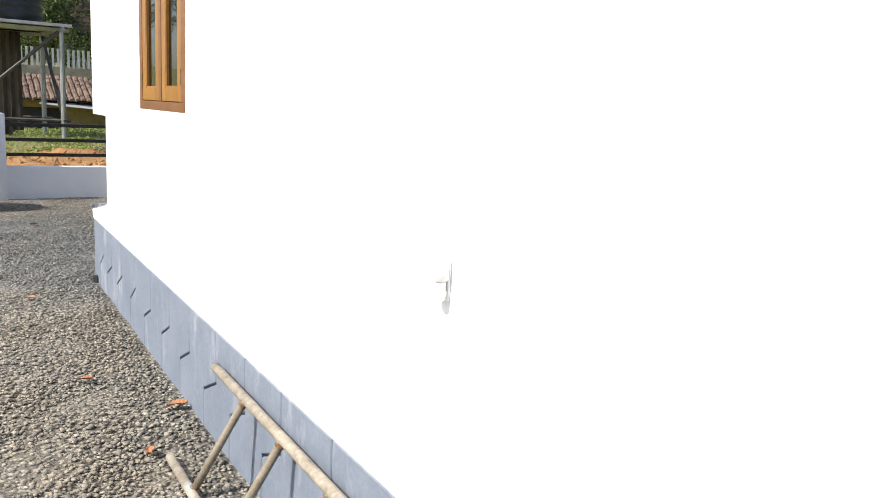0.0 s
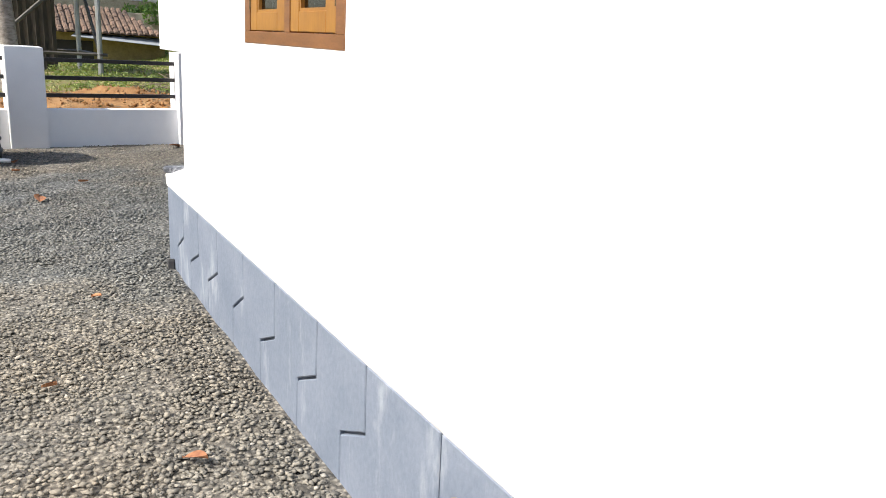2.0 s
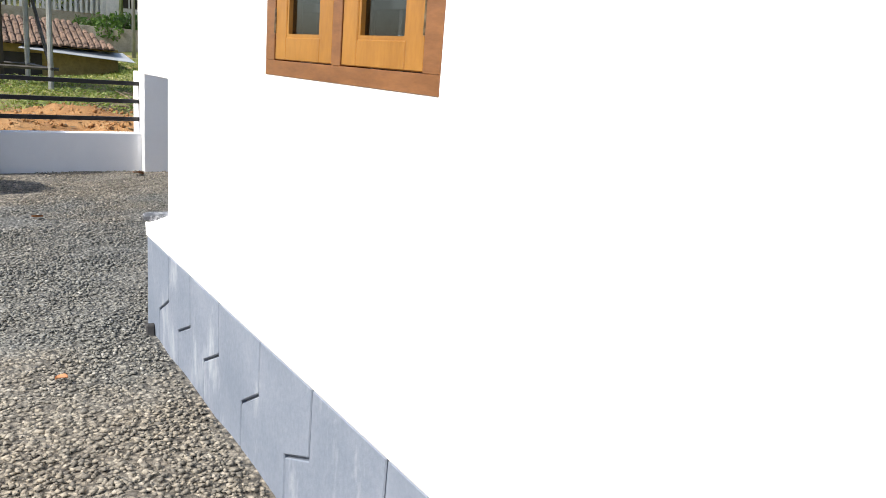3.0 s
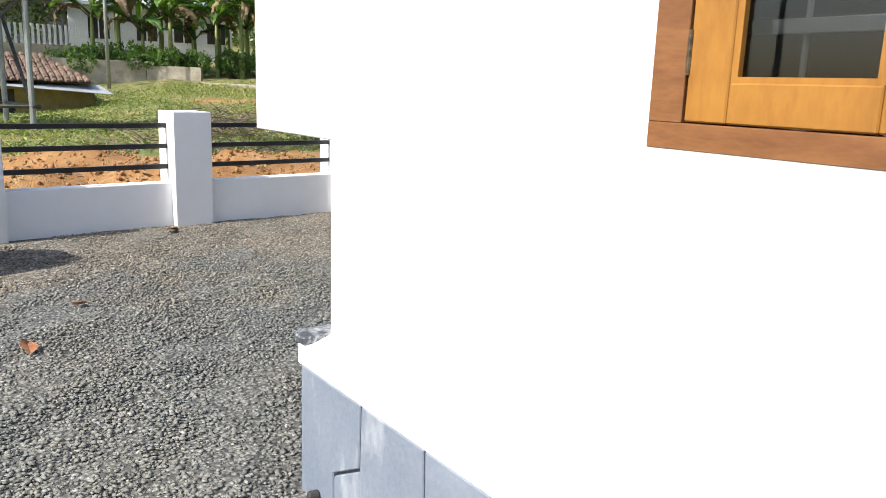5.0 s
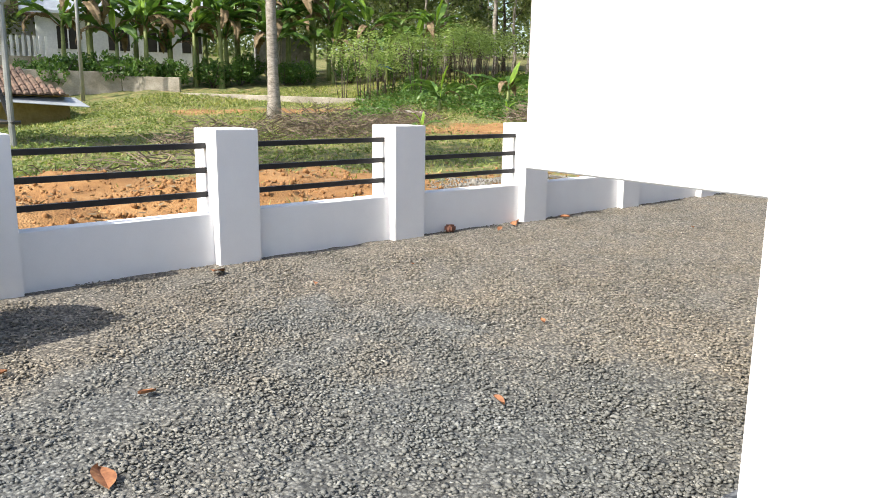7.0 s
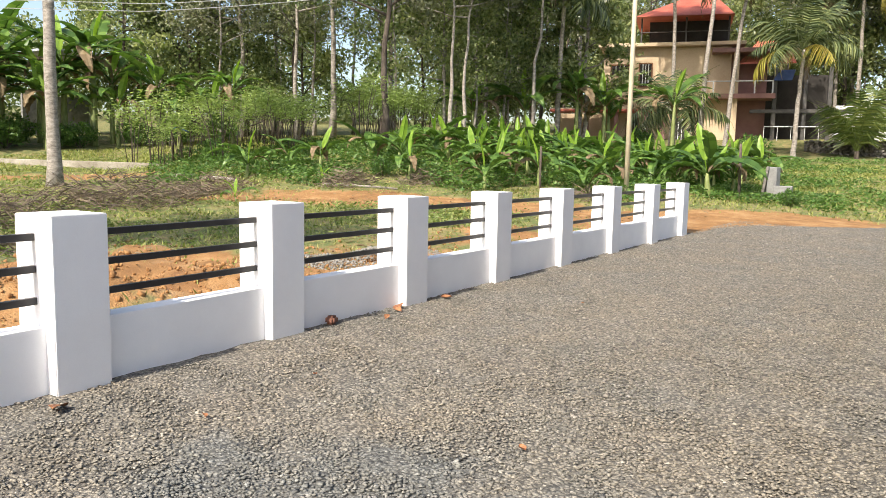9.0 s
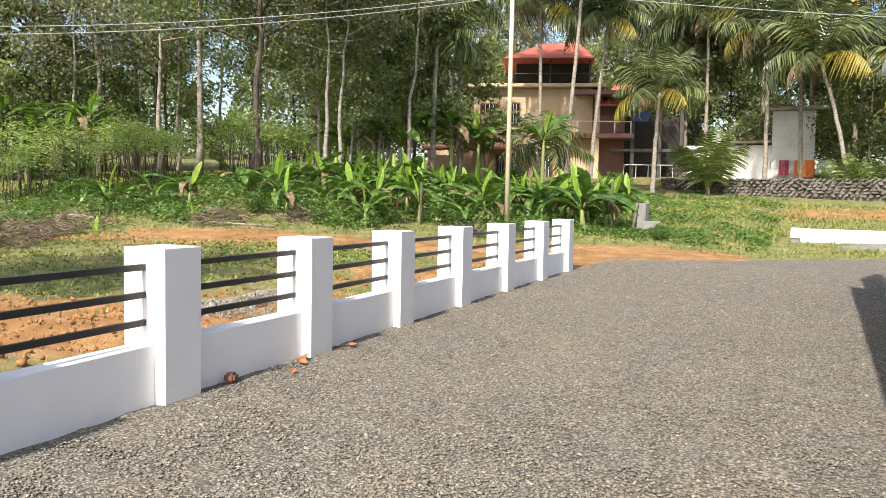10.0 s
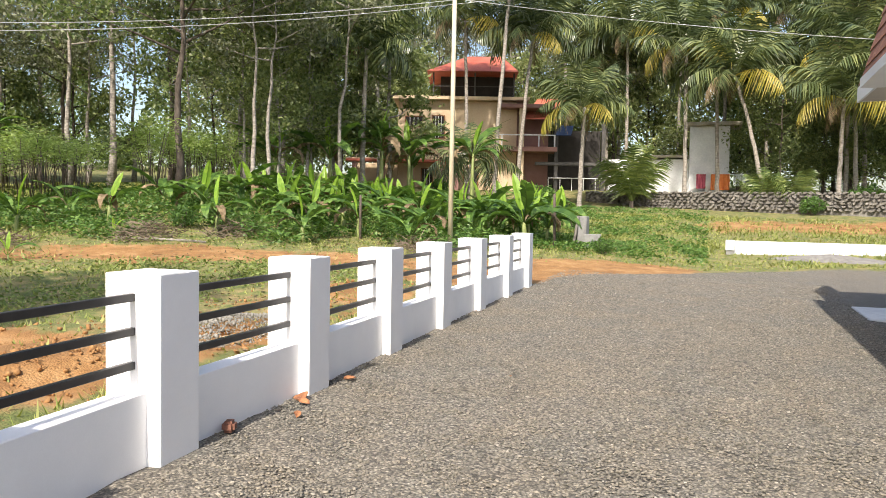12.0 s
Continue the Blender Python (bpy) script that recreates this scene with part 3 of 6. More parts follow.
def build_window():
    y0, y1, z0, z1 = WIN
    w = thing("window_1", "varnished teak window with two closed glazed shutters", "window", kind="structure")
    x0, x1 = WX - 0.003, WX + 0.10
    fw, sw = 0.052, 0.08
    for a, b, c, d in ((y0, y1, z0, z0 + fw), (y0, y1, z1 - fw, z1), (y0, y0 + sw, z0 + fw, z1 - fw), (y1 - sw, y1, z0 + fw, z1 - fw), ((y0 + y1) / 2 - 0.031, (y0 + y1) / 2 + 0.031, z0 + fw, z1 - fw)):
        part("window_frame", Geo().box(x0, x1, a + 0.0002, b - 0.0002, c + 0.0002, d - 0.0002), WOOD_DARK, w, "brown varnished frame bar", 0.0015)
    mid = (y0 + y1) / 2
    for a, b, hinge_at in ((y0 + sw + 0.003, mid - 0.034, -1), (mid + 0.034, y1 - sw - 0.003, 1)):
        s = thing("shutter", "", "")
        s.parent = w
        c, d, st = z0 + fw + 0.003, z1 - fw - 0.003, 0.092
        xa, xb = x0 + 0.003, x0 + 0.045
        for q in ((a, a + st, c, d), (b - st, b, c, d), (a + st, b - st, c, c + 0.075), (a + st, b - st, d - 0.075, d)):
            part("stile", Geo().box(xa, xb, q[0] + 0.0004, q[1] - 0.0004, q[2], q[3]), WOOD, s, "golden varnished wood", 0.003)
        for q in ((a + st, a + st + 0.014, c + 0.075, d - 0.075), (b - st - 0.014, b - st, c + 0.075, d - 0.075), (a + st + 0.014, b - st - 0.014, c + 0.075, c + 0.086)):
            part("glazing_bead", Geo().prism([(xa + 0.004, q[0]), (xa + 0.018, q[0]), (xa + 0.018, q[1]), (xa + 0.004, q[1])], "z", q[2], q[3]), WOOD, s)
        p = part("pane", Geo().box(xa + 0.018, xa + 0.022, a + st - 0.008, b - st + 0.008, c + 0.067, d - 0.067), GLASS, s, "clear glass pane")
        p.visible_shadow = False
        edge = b if hinge_at > 0 else a
        for hz in (z0 + 0.185, z1 - 0.185):
            part("hinge", Geo().tube([(xa, edge, hz - 0.042), (xa, edge, hz - 0.001), (xa, edge, hz + 0.001), (xa, edge, hz + 0.042)], [0.0055, 0.0055, 0.0055, 0.0055], 8), HINGE, s, "dark bronze hinge")
    # steel grille just inside the panes
    for gz_ in (z0 + 0.235, z0 + 0.60, z0 + 0.965):
        part("grille_bar", Geo().box(x1 + 0.002, x1 + 0.014, y0 + sw, y1 - sw, gz_ - 0.014, gz_ + 0.014), GALV, w, "flat grey grille bar", 0.002)
    for k in range(1, 6):
        gy = y0 + sw + (y1 - y0 - 2 * sw) * k / 6
        part("grille_bar", Geo().tube([(x1 + 0.022, gy, z0 + fw + 0.002), (x1 + 0.022, gy, z1 - fw - 0.002)], [0.007, 0.007], 8), GALV, w, "round grey grille bar")
    return w


build_window()


def lathe(profile, n=36):
    g = Geo()
    v = [(r * math.cos(k * math.tau / n), r * math.sin(k * math.tau / n), z) for r, z in profile for k in range(n)]
    f = [(i * n + k, i * n + (k + 1) % n, (i + 1) * n + (k + 1) % n, (i + 1) * n + k) for i in range(len(profile) - 1) for k in range(n)]
    f += [tuple(range(n - 1, -1, -1)), tuple(range((len(profile) - 1) * n, len(profile) * n))]
    return g.add(v, f)


def build_outlet():
    o = thing("wall_spout", "white plastic pipe fitting stuck on the white wall", "fitting", at=pose(WX, 1.683, 1.068) @ Matrix.Scale(0.95, 4))
    part("back_plate", Geo().box(-0.007, 0.0, -0.015, 0.015, -0.042, 0.062), PLASTIC, o, "", 0.003)
    part("cap", lathe([(0.018, 0.012), (0.0215, 0.014), (0.0215, 0.052), (0.017, 0.060)], 18), PLASTIC, o, "", 0, True).location = (-0.024, 0, 0)
    part("neck", lathe([(0.0145, -0.012), (0.0145, 0.012)], 16), PLASTIC, o, "", 0, True).location = (-0.022, 0, 0)
    nozzle = part("nozzle", lathe([(0.019, -0.016), (0.0215, -0.014), (0.0215, 0.010), (0.018, 0.013)], 18), PLASTIC, o, "", 0, True)
    nozzle.matrix_basis = pose(-0.027, 0.003, -0.022, 8, 14, 0)


build_outlet()


def build_ladder():
    l = thing("ladder", "worn cream-painted pipe ladder lying on its side against the plinth", "ladder")
    low, high = (0.685, 0.024), (0.862, 0.392)
    part("rail", Geo().tube([(low[0] - 0.005, 3.22, low[1]), (low[0], 1.5, low[1]), (low[0], -1.2, low[1])], [0.019] * 3, 12), PIPE, l, "", 0, True)
    part("rail", Geo().tube([(high[0] + 0.003, 3.22, high[1] - 0.004), (high[0], 1.5, high[1]), (high[0], -1.2, high[1])], [0.0195] * 3, 12), PIPE, l, "", 0, True)
    part("smear", Geo().tube([(low[0] - 0.003, 2.93, low[1]), (low[0] - 0.003, 2.86, low[1])], [0.0196, 0.0196], 12), BLUE_SMEAR, l, "blue paint smear")
    y = 2.88
    while y > -1.1:
        part("rung", Geo().tube([(low[0], y, low[1]), (high[0], y - 0.07, high[1])], [0.0155, 0.0155], 12), RUNG, l, "", 0, True)
        for q in (low, high):
            d = 0.035 if q is low else -0.035
            yy = y if q is low else y - 0.07
            part("weld", Geo().tube([(q[0] + d * 0.22, yy, q[1] + d * 0.46), (q[0] + d * 0.36, yy, q[1] + d * 0.76)], [0.0195, 0.0165], 10), RUST, l, "rusty weld")
        y -= 0.395
    return l


build_ladder()


def build_porch():
    p = structure("porch_floor", Geo().box(7.2, 11.3, CORNER + 0.08, 7.30, -0.05, 0.5), GREY_PAINT, "blue-grey porch base beside the gravel", "porch", 0.01)
    structure("ramp", Geo().box(13.9, 15.8, 3.0, 7.1, -0.05, 0.03), SHED_WHITE, "pale cement ramp at the porch", "ramp", 0.01)
    structure("porch_soffit", Geo().box(4.0, 15.26, 2.0, 7.18, 3.64, 3.70), SOFFIT, "cream porch soffit under the eave", "soffit")
    structure("fascia", Geo().box(4.0, 15.30, 7.182, 7.22, 3.61, 3.87).box(15.262, 15.298, 2.0, 7.181, 3.63, 3.87), WHITE, "white painted eave fascia", "fascia", 0.004)
    for x, y in ((14.0, 6.5), (14.0, 3.0)):
        tagged(part("porch_column", Geo().box(x - 0.15, x + 0.15, y - 0.15, y + 0.15, 0.0, 3.638), WHITE, None, "", 0.01), "square white porch column", "column", kind="structure")
    lamp = tagged(part("ceiling_light", Geo().tube([(13.7, 6.2, 3.636), (13.7, 6.2, 3.61)], [0.08, 0.07], 16), PLASTIC, None, "", 0.003), "small round white light in the soffit", "light")
    r = structure("mansard", Geo().prism([(7.18, 3.872), (6.80, 5.37), (6.65, 5.37), (6.85, 3.872)], "x", 4.0, 15.21), ROOF_BROWN, "steep brown tiled roof edge", "roof")
    tile = Geo().add([(0, 0, 0), (0.23, 0, 0), (0.23, -0.075, 0.30), (0, -0.075, 0.30), (0, 0.035, 0.006), (0.23, 0.035, 0.006), (0.23, -0.062, 0.306), (0, -0.062, 0.306)],
                     [(0, 1, 2, 3), (4, 7, 6, 5), (0, 4, 5, 1), (1, 5, 6, 2), (2, 6, 7, 3), (3, 7, 4, 0)]).mesh("tile", ROOF_BROWN)
    tidy(tile)
    for row in range(5):
        for k in range(24):
            t = part("tile", tile, ROOF_BROWN, r)
            t.location = (14.97 - k * 0.238 - (row % 2) * 0.11, 7.19 - row * 0.075, 3.88 + row * 0.29)


build_porch()

# ---- boundary fence ----
def build_fence():
    fence = thing("boundary_fence", "white plastered boundary wall with square posts and black steel rails", "fence")
    for i, (x, y) in enumerate(FENCE):
        nx, ny = FENCE[min(i + 1, len(FENCE) - 1)]
        px, py = FENCE[max(i - 1, 0)]
        ang = math.degrees(math.atan2(ny - py, nx - px))
        post = part("post", Geo().box(0, 0.405, 0, 0.40, -0.3, 1.18), FENCE_WHITE, fence, "", 0.006, segments=2)
        post.matrix_basis = pose(x, y, 0, 0, 0, ang)
        if i + 1 == len(FENCE):
            break
        length = math.hypot(nx - x, ny - y)
        a2 = math.degrees(math.atan2(ny - y, nx - x))
        wall = part("low_wall", Geo().box(0.37, length + 0.02, 0.10, 0.28, -0.3, 0.455), FENCE_WHITE, fence, "", 0.005)
        wall.matrix_basis = pose(x, y, 0, 0, 0, a2)
        for z in (0.615, 0.825, 1.035):
            rail = part("rail", Geo().box(0.36, length + 0.02, 0.18, 0.22, z - 0.024, z + 0.024), BLACK_METAL, fence, "black square steel rail", 0.003)
            rail.matrix_basis = pose(x, y, 0, 0, 0, a2)


build_fence()


def build_tanks():
    t = thing("water_tank", "black ribbed plastic water tank standing on the gravel by the fence", "tank", at=pose(-0.49, 11.33, 0))
    prof = [(0.50, 0.0), (0.53, 0.02)]
    for k in range(6):
        z = 0.09 + k * 0.125
        r = 0.53 - k * 0.009
        prof += [(r, z), (r + 0.016, z + 0.012), (r + 0.016, z + 0.032), (r - 0.004, z + 0.045)]
    prof += [(0.475, 0.90), (0.45, 0.99), (0.38, 1.05), (0.26, 1.08), (0.25, 1.10)]
    part("body", lathe(prof), TANK, t, "", 0, True)
    part("lid", lathe([(0.26, 1.10), (0.27, 1.105), (0.27, 1.135), (0.2, 1.15)]), TANK, t, "black screw lid", 0, True)
    part("lug", Geo().box(0.31, 0.42, -0.20, -0.06, 0.94, 1.09), TANK, t, "", 0.02)
    part("outlet", Geo().tube([(0.44, -0.32, 0.05), (0.60, -0.36, 0.045)], [0.022, 0.022], 10), PLASTIC, t, "white outlet pipe", 0, True)
    s = thing("tank_tower", "galvanised steel tower carrying a large black water tank", "tower")
    legs = [(2.78, 26.3), (-0.1, 26.7), (2.5, 29.1), (-0.5, 29.5)]
    for x, y in legs:
        part("leg", Geo().tube([(x, y, -0.5), (x, y, 3.34)], [0.075, 0.075], 10), GALV, s)
    for a, b in ((0, 1), (0, 2), (1, 3), (2, 3)):
        (x0, y0), (x1, y1) = legs[a], legs[b]
        d = Vector((x1 - x0, y1 - y0)).normalized() * 0.2
        for z, r in ((3.38, 0.085), (0.68, 0.045)):
            part("beam", Geo().tube([(x0 - d.x, y0 - d.y, z), (x1 + d.x, y1 + d.y, z)], [r, r], 4), GALV if z > 2 else STEEL_DARK, s)
    part("brace", Geo().tube([(2.7, 26.28, 3.3), (0.0, 26.6, 0.75)], [0.05, 0.05], 6), STEEL_DARK, s)
    part("brace", Geo().tube([(2.5, 29.0, 3.3), (2.78, 26.4, 0.75)], [0.05, 0.05], 6), STEEL_DARK, s)
    part("deck", Geo().add([(3.05, 26.05, 3.44), (-0.35, 26.45, 3.44), (-0.75, 29.75, 3.44), (2.75, 29.35, 3.44), (3.05, 26.05, 3.53), (-0.35, 26.45, 3.53), (-0.75, 29.75, 3.53), (2.75, 29.35, 3.53)],
                           [(0, 1, 2, 3), (4, 7, 6, 5), (0, 4, 5, 1), (1, 5, 6, 2), (2, 6, 7, 3), (3, 7, 4, 0)]), GALV, s)
    prof = [(1.25, 0.0)]
    for k in range(9):
        prof += [(1.27, 0.16 + k * 0.25), (1.30, 0.21 + k * 0.25), (1.30, 0.28 + k * 0.25), (1.27, 0.33 + k * 0.25)]
    prof += [(1.15, 2.5), (0.65, 2.85), (0.4, 2.9)]
    b = part("tank", lathe(prof), TANK, s, "black ribbed plastic tank", 0, True)
    b.location = (1.15, 27.9, 3.53)
    # blackened sheet screen beneath
    g = Geo()
    n = 60
    xs = [-1.4 + 3.25 * k / n for k in range(n + 1)]
    front = [(x, 28.6 + 0.03 * math.cos(k * math.pi / 2)) for k, x in enumerate(xs)]
    g.prism(front + [(p[0], p[1] + 0.02) for p in reversed(front)], "z", -0.1, 3.35)
    tagged(part("sheet_screen", g, CORRUGATED), "blackened corrugated sheet wall standing under the tank tower", "screen")


build_tanks()


def build_hut():
    h = thing("hut", "low ochre hut with an old clay tile roof", "hut")
    part("wall", Geo().box(2.0, 7.5, 42.0, 46.0, -0.6, 1.2), YELLOW_WALL, h)
    # flat dark panel in place of a shaded opening
    part("doorway", Geo().box(2.3, 4.3, 41.96, 42.02, -0.4, 0.8), INSIDE_SHADE, h, "doorway panel coloured dark for the shade inside")
    roof = part("roof", Geo().add([(-6.0, 41.3, 1.15), (7.3, 41.3, 1.15), (5.75, 44.5, 2.3), (-4.6, 44.5, 2.3), (7.3, 47.6, 1.15), (-6.0, 47.6, 1.15)],
                                  [(0, 1, 2, 3), (3, 2, 4, 5), (1, 4, 2), (0, 3, 5)]), ROOF_TILE, h, "weathered clay tile roof")
    g = Geo()
    rnd = random.Random(3)
    for r in range(11):
        for k in range(50):
            x = -5.6 + k * 0.262 + rnd.uniform(-0.02, 0.02)
            y, z = 41.22 + r * 0.29, 1.15 + r * 0.104 + rnd.uniform(0, 0.03)
            if x > 7.1 - r * 0.13:
                continue
            v = [(x + dx, y + dy, z + dz + up) for dy, up in ((0, 0.0), (0.36, 0.11)) for dx, dz in ((0, 0.03), (0.065, 0.11), (0.175, 0.11), (0.24, 0.03))]
            g.add(v, [(0, 1, 5, 4), (1, 2, 6, 5), (2, 3, 7, 6), (0, 3, 2, 1)])
    tagged(part("tiles", g, ROOF_TILE, h), "old clay tiles", kind="stuff")
    sheet = part("porch_sheet", Geo().add([(3.3, 41.0, 0.98), (8.05, 40.9, 0.68), (7.7, 41.9, 1.05), (3.6, 42.0, 1.15), (3.3, 41.0, 1.0), (8.05, 40.9, 0.70), (7.7, 41.9, 1.07), (3.6, 42.0, 1.17)],
                                          [(0, 1, 2, 3), (4, 7, 6, 5), (0, 4, 5, 1), (1, 5, 6, 2), (2, 6, 7, 3), (3, 7, 4, 0)]), SHEET, h, "zinc sheet")


build_hut()

# ---- plants ----
def curve_points(start, lean, height, n, wobble, rnd):
    pts, x, y = [], 0.0, 0.0
    for i in range(n + 1):
        k = i / n
        pts.append((start[0] + lean[0] * k ** 1.5 + rnd.uniform(-wobble, wobble) * (0 < i < n), start[1] + lean[1] * k ** 1.5 + rnd.uniform(-wobble, wobble) * (0 < i < n), start[2] + height * k))
    return pts


def broadleaf(seed, height, base, spread, low, count, leaf, leaf_mat, bark, label, limbs=9, name="tree"):
    """Tapered trunk with limbs, and leaf clumps round the outer limbs."""
    rnd, rng = random.Random(seed), np.random.default_rng(seed)
    t = thing(name, label, "tree")
    g = Geo()
    stem = curve_points((0, 0, -0.4), (rnd.uniform(-0.6, 0.6), rnd.uniform(-0.6, 0.6)), height * 0.93, 9, height * 0.008, rnd)
    g.tube(stem, [base * (1 - 0.85 * (i / 9) ** 0.8) + base * 0.5 * (i == 0) for i in range(10)], 9)
    tips = []
    for k in range(limbs):
        h = low + (0.93 - low) * (k + rnd.random() * 0.7) / limbs
        i = min(int(h / 0.93 * 9), 8)
        p = Vector(stem[i]).lerp(Vector(stem[i + 1]), h / 0.93 * 9 - i)
        a = k * 2.4 + rnd.uniform(-0.5, 0.5)
        reach = spread * (1.0 - 0.55 * (h - low) / (1 - low)) * rnd.uniform(0.7, 1.15)
        rise = reach * rnd.uniform(0.25, 0.75)
        q = [p + Vector((math.cos(a) * reach * s, math.sin(a) * reach * s, rise * s ** 1.3)) + Vector((rnd.uniform(-1, 1), rnd.uniform(-1, 1), rnd.uniform(-1, 1))) * 0.05 * reach for s in (0.0, 0.35, 0.7, 1.0)]
        q[0] = p
        g.tube(q, [base * 0.34, base * 0.24, base * 0.14, base * 0.05], 6)
        tips += [q[2], q[3], q[3].lerp(q[2], 0.5)]
        for s in range(2):
            b = a + rnd.choice((-1, 1)) * rnd.uniform(0.5, 1.1)
            e = q[2] + Vector((math.cos(b), math.sin(b), rnd.uniform(0.0, 0.7))) * reach * 0.4
            g.tube([q[2], q[2].lerp(e, 0.5) + Vector((0, 0, 0.03 * reach)), e], [base * 0.12, base * 0.08, base * 0.03], 5)
            tips.append(e)
    tips.append(Vector(stem[-1]))
    part("trunk", g, bark, t, "", 0, True)
    tips = np.array([tuple(p) for p in tips])
    pick = tips[rng.integers(0, len(tips), count)]
    blob = rng.normal(size=(count, 3)) * np.array([0.2, 0.2, 0.15]) * spread * rng.uniform(0.4, 1.15, (count, 1))
    part("crown", leaves_at("crown", pick + blob, leaf, leaf_mat, rng), leaf_mat, t)
    return t


def frond_mesh(name, length, droop, seed, material, thin=1.0, fold=0.5):
    """A palm frond along +x: a bent rib with two rows of hanging leaflets."""
    rnd = random.Random(seed)
    g, n = Geo(), 30
    rib = []
    for i in range(n + 1):
        k = i / n
        a = math.radians(42 - droop * k ** 1.3)
        if i == 0:
            rib.append(Vector((0, 0, 0)))
        else:
            rib.append(rib[-1] + Vector((math.cos(a), 0, math.sin(a))) * length / n)
    g.tube([rib[i] for i in range(0, n + 1, 4)], [0.045 * (1 - 0.9 * i / n) * length / 4.5 for i in range(0, n + 1, 4)], 4)
    for i in range(4, n + 1):
        k = i / n
        d = (rib[i] - rib[i - 1]).normalized()
        ll = length * 0.28 * math.sin(min(1.0, k * 1.15 + 0.12) * math.pi) ** 0.6 * rnd.uniform(0.85, 1.1) * thin
        for side in (-1, 1):
            out = (Vector((0, side, 0)) * rnd.uniform(0.75, 1.0) + d * 0.55 + Vector((0, 0, -fold * rnd.uniform(0.5, 1.3)))).normalized()
            p = rib[i]
            w = d * 0.052 * length / 4.5
            m = p + out * ll * 0.5
            e = p + out * ll + Vector((0, 0, -ll * 0.34 * rnd.uniform(0.5, 1.4)))
            g.add([p - w, p + w, m + w * 0.9, e, m - w * 0.9], [(0, 1, 2, 4), (4, 2, 3)])
    return g.mesh(name, material)


FRONDS = [frond_mesh("frond", 5.4, d, s, FROND, fold=f) for d, s, f in ((55, 1, 0.35), (85, 2, 0.6), (115, 3, 0.8), (140, 4, 1.0))]
FRONDS_YOUNG = [frond_mesh("frond", 5.0, d, s, FROND_YOUNG, fold=0.5) for d, s in ((45, 9), (75, 10))]
FRONDS_YELLOW = [frond_mesh("frond", 5.0, d, s, FROND_YELLOW, fold=1.0) for d, s in ((120, 5), (150, 6))]
FRONDS_DRY = [frond_mesh("frond", 4.0, 150, 8, FROND_DRY, 0.7, 1.4)]


def palm(x, y, height, lean=(0.0, 0.0), seed=0, size=1.0, yellow=0, dry=1, base=0.17, count=23, label="tall coconut palm with a ringed grey trunk", trunk=True, z=None):
    rnd = random.Random(seed)
    z = gz(x, y) if z is None else z
    p = thing("coconut_palm", label, "palm", "coconut palms", at=pose(x, y, z))
    if trunk:
        pts = curve_points((0, 0, -0.4), lean, height + 0.4, 14, 0.03, rnd)
        g = Geo()
        g.tube(pts, [base * (1.55 if i == 0 else 1.12 if i == 1 else 1 - 0.4 * i / 14) for i in range(15)], 10)
        part("trunk", g, BARK_PALE, p, "", 0, True)
        top = Vector(pts[-1])
    else:
        part("trunk", Geo().tube([(0, 0, -0.2), (0, 0, 0.5)], [base, base * 0.7], 8), BARK, p, "", 0, True)
        top = Vector((0, 0, 0.35))
    for k in range(count):
        u = k / count
        me = FRONDS[min(3, int(u * 4))] if trunk else FRONDS_YOUNG[k % 2]
        if k >= count - yellow - dry:
            me = FRONDS_DRY[0] if k >= count - dry else FRONDS_YELLOW[k % 2]
        f = part("frond", me, FROND, p)
        f.matrix_basis = Matrix.Translation(top) @ pose(0, 0, 0, rnd.uniform(-12, 12), (-38 + 75 * u if trunk else -48 + 34 * u) + rnd.uniform(-8, 8), k * 137.5 + rnd.uniform(-15, 15)) @ Matrix.Scale(size * rnd.uniform(0.85, 1.1), 4)
    if trunk and height > 5:
        for k in range(5):
            a = k * 1.26 + rnd.random()
            n = part("coconut", Geo().tube([(0, 0, -0.13), (0, 0, -0.08), (0, 0, 0.06), (0, 0, 0.12)], [0.05, 0.11, 0.11, 0.04], 8), BANANA_STEM, p, "", 0, True)
            n.location = top + Vector((math.cos(a) * 0.25, math.sin(a) * 0.25, -0.25))
    return p


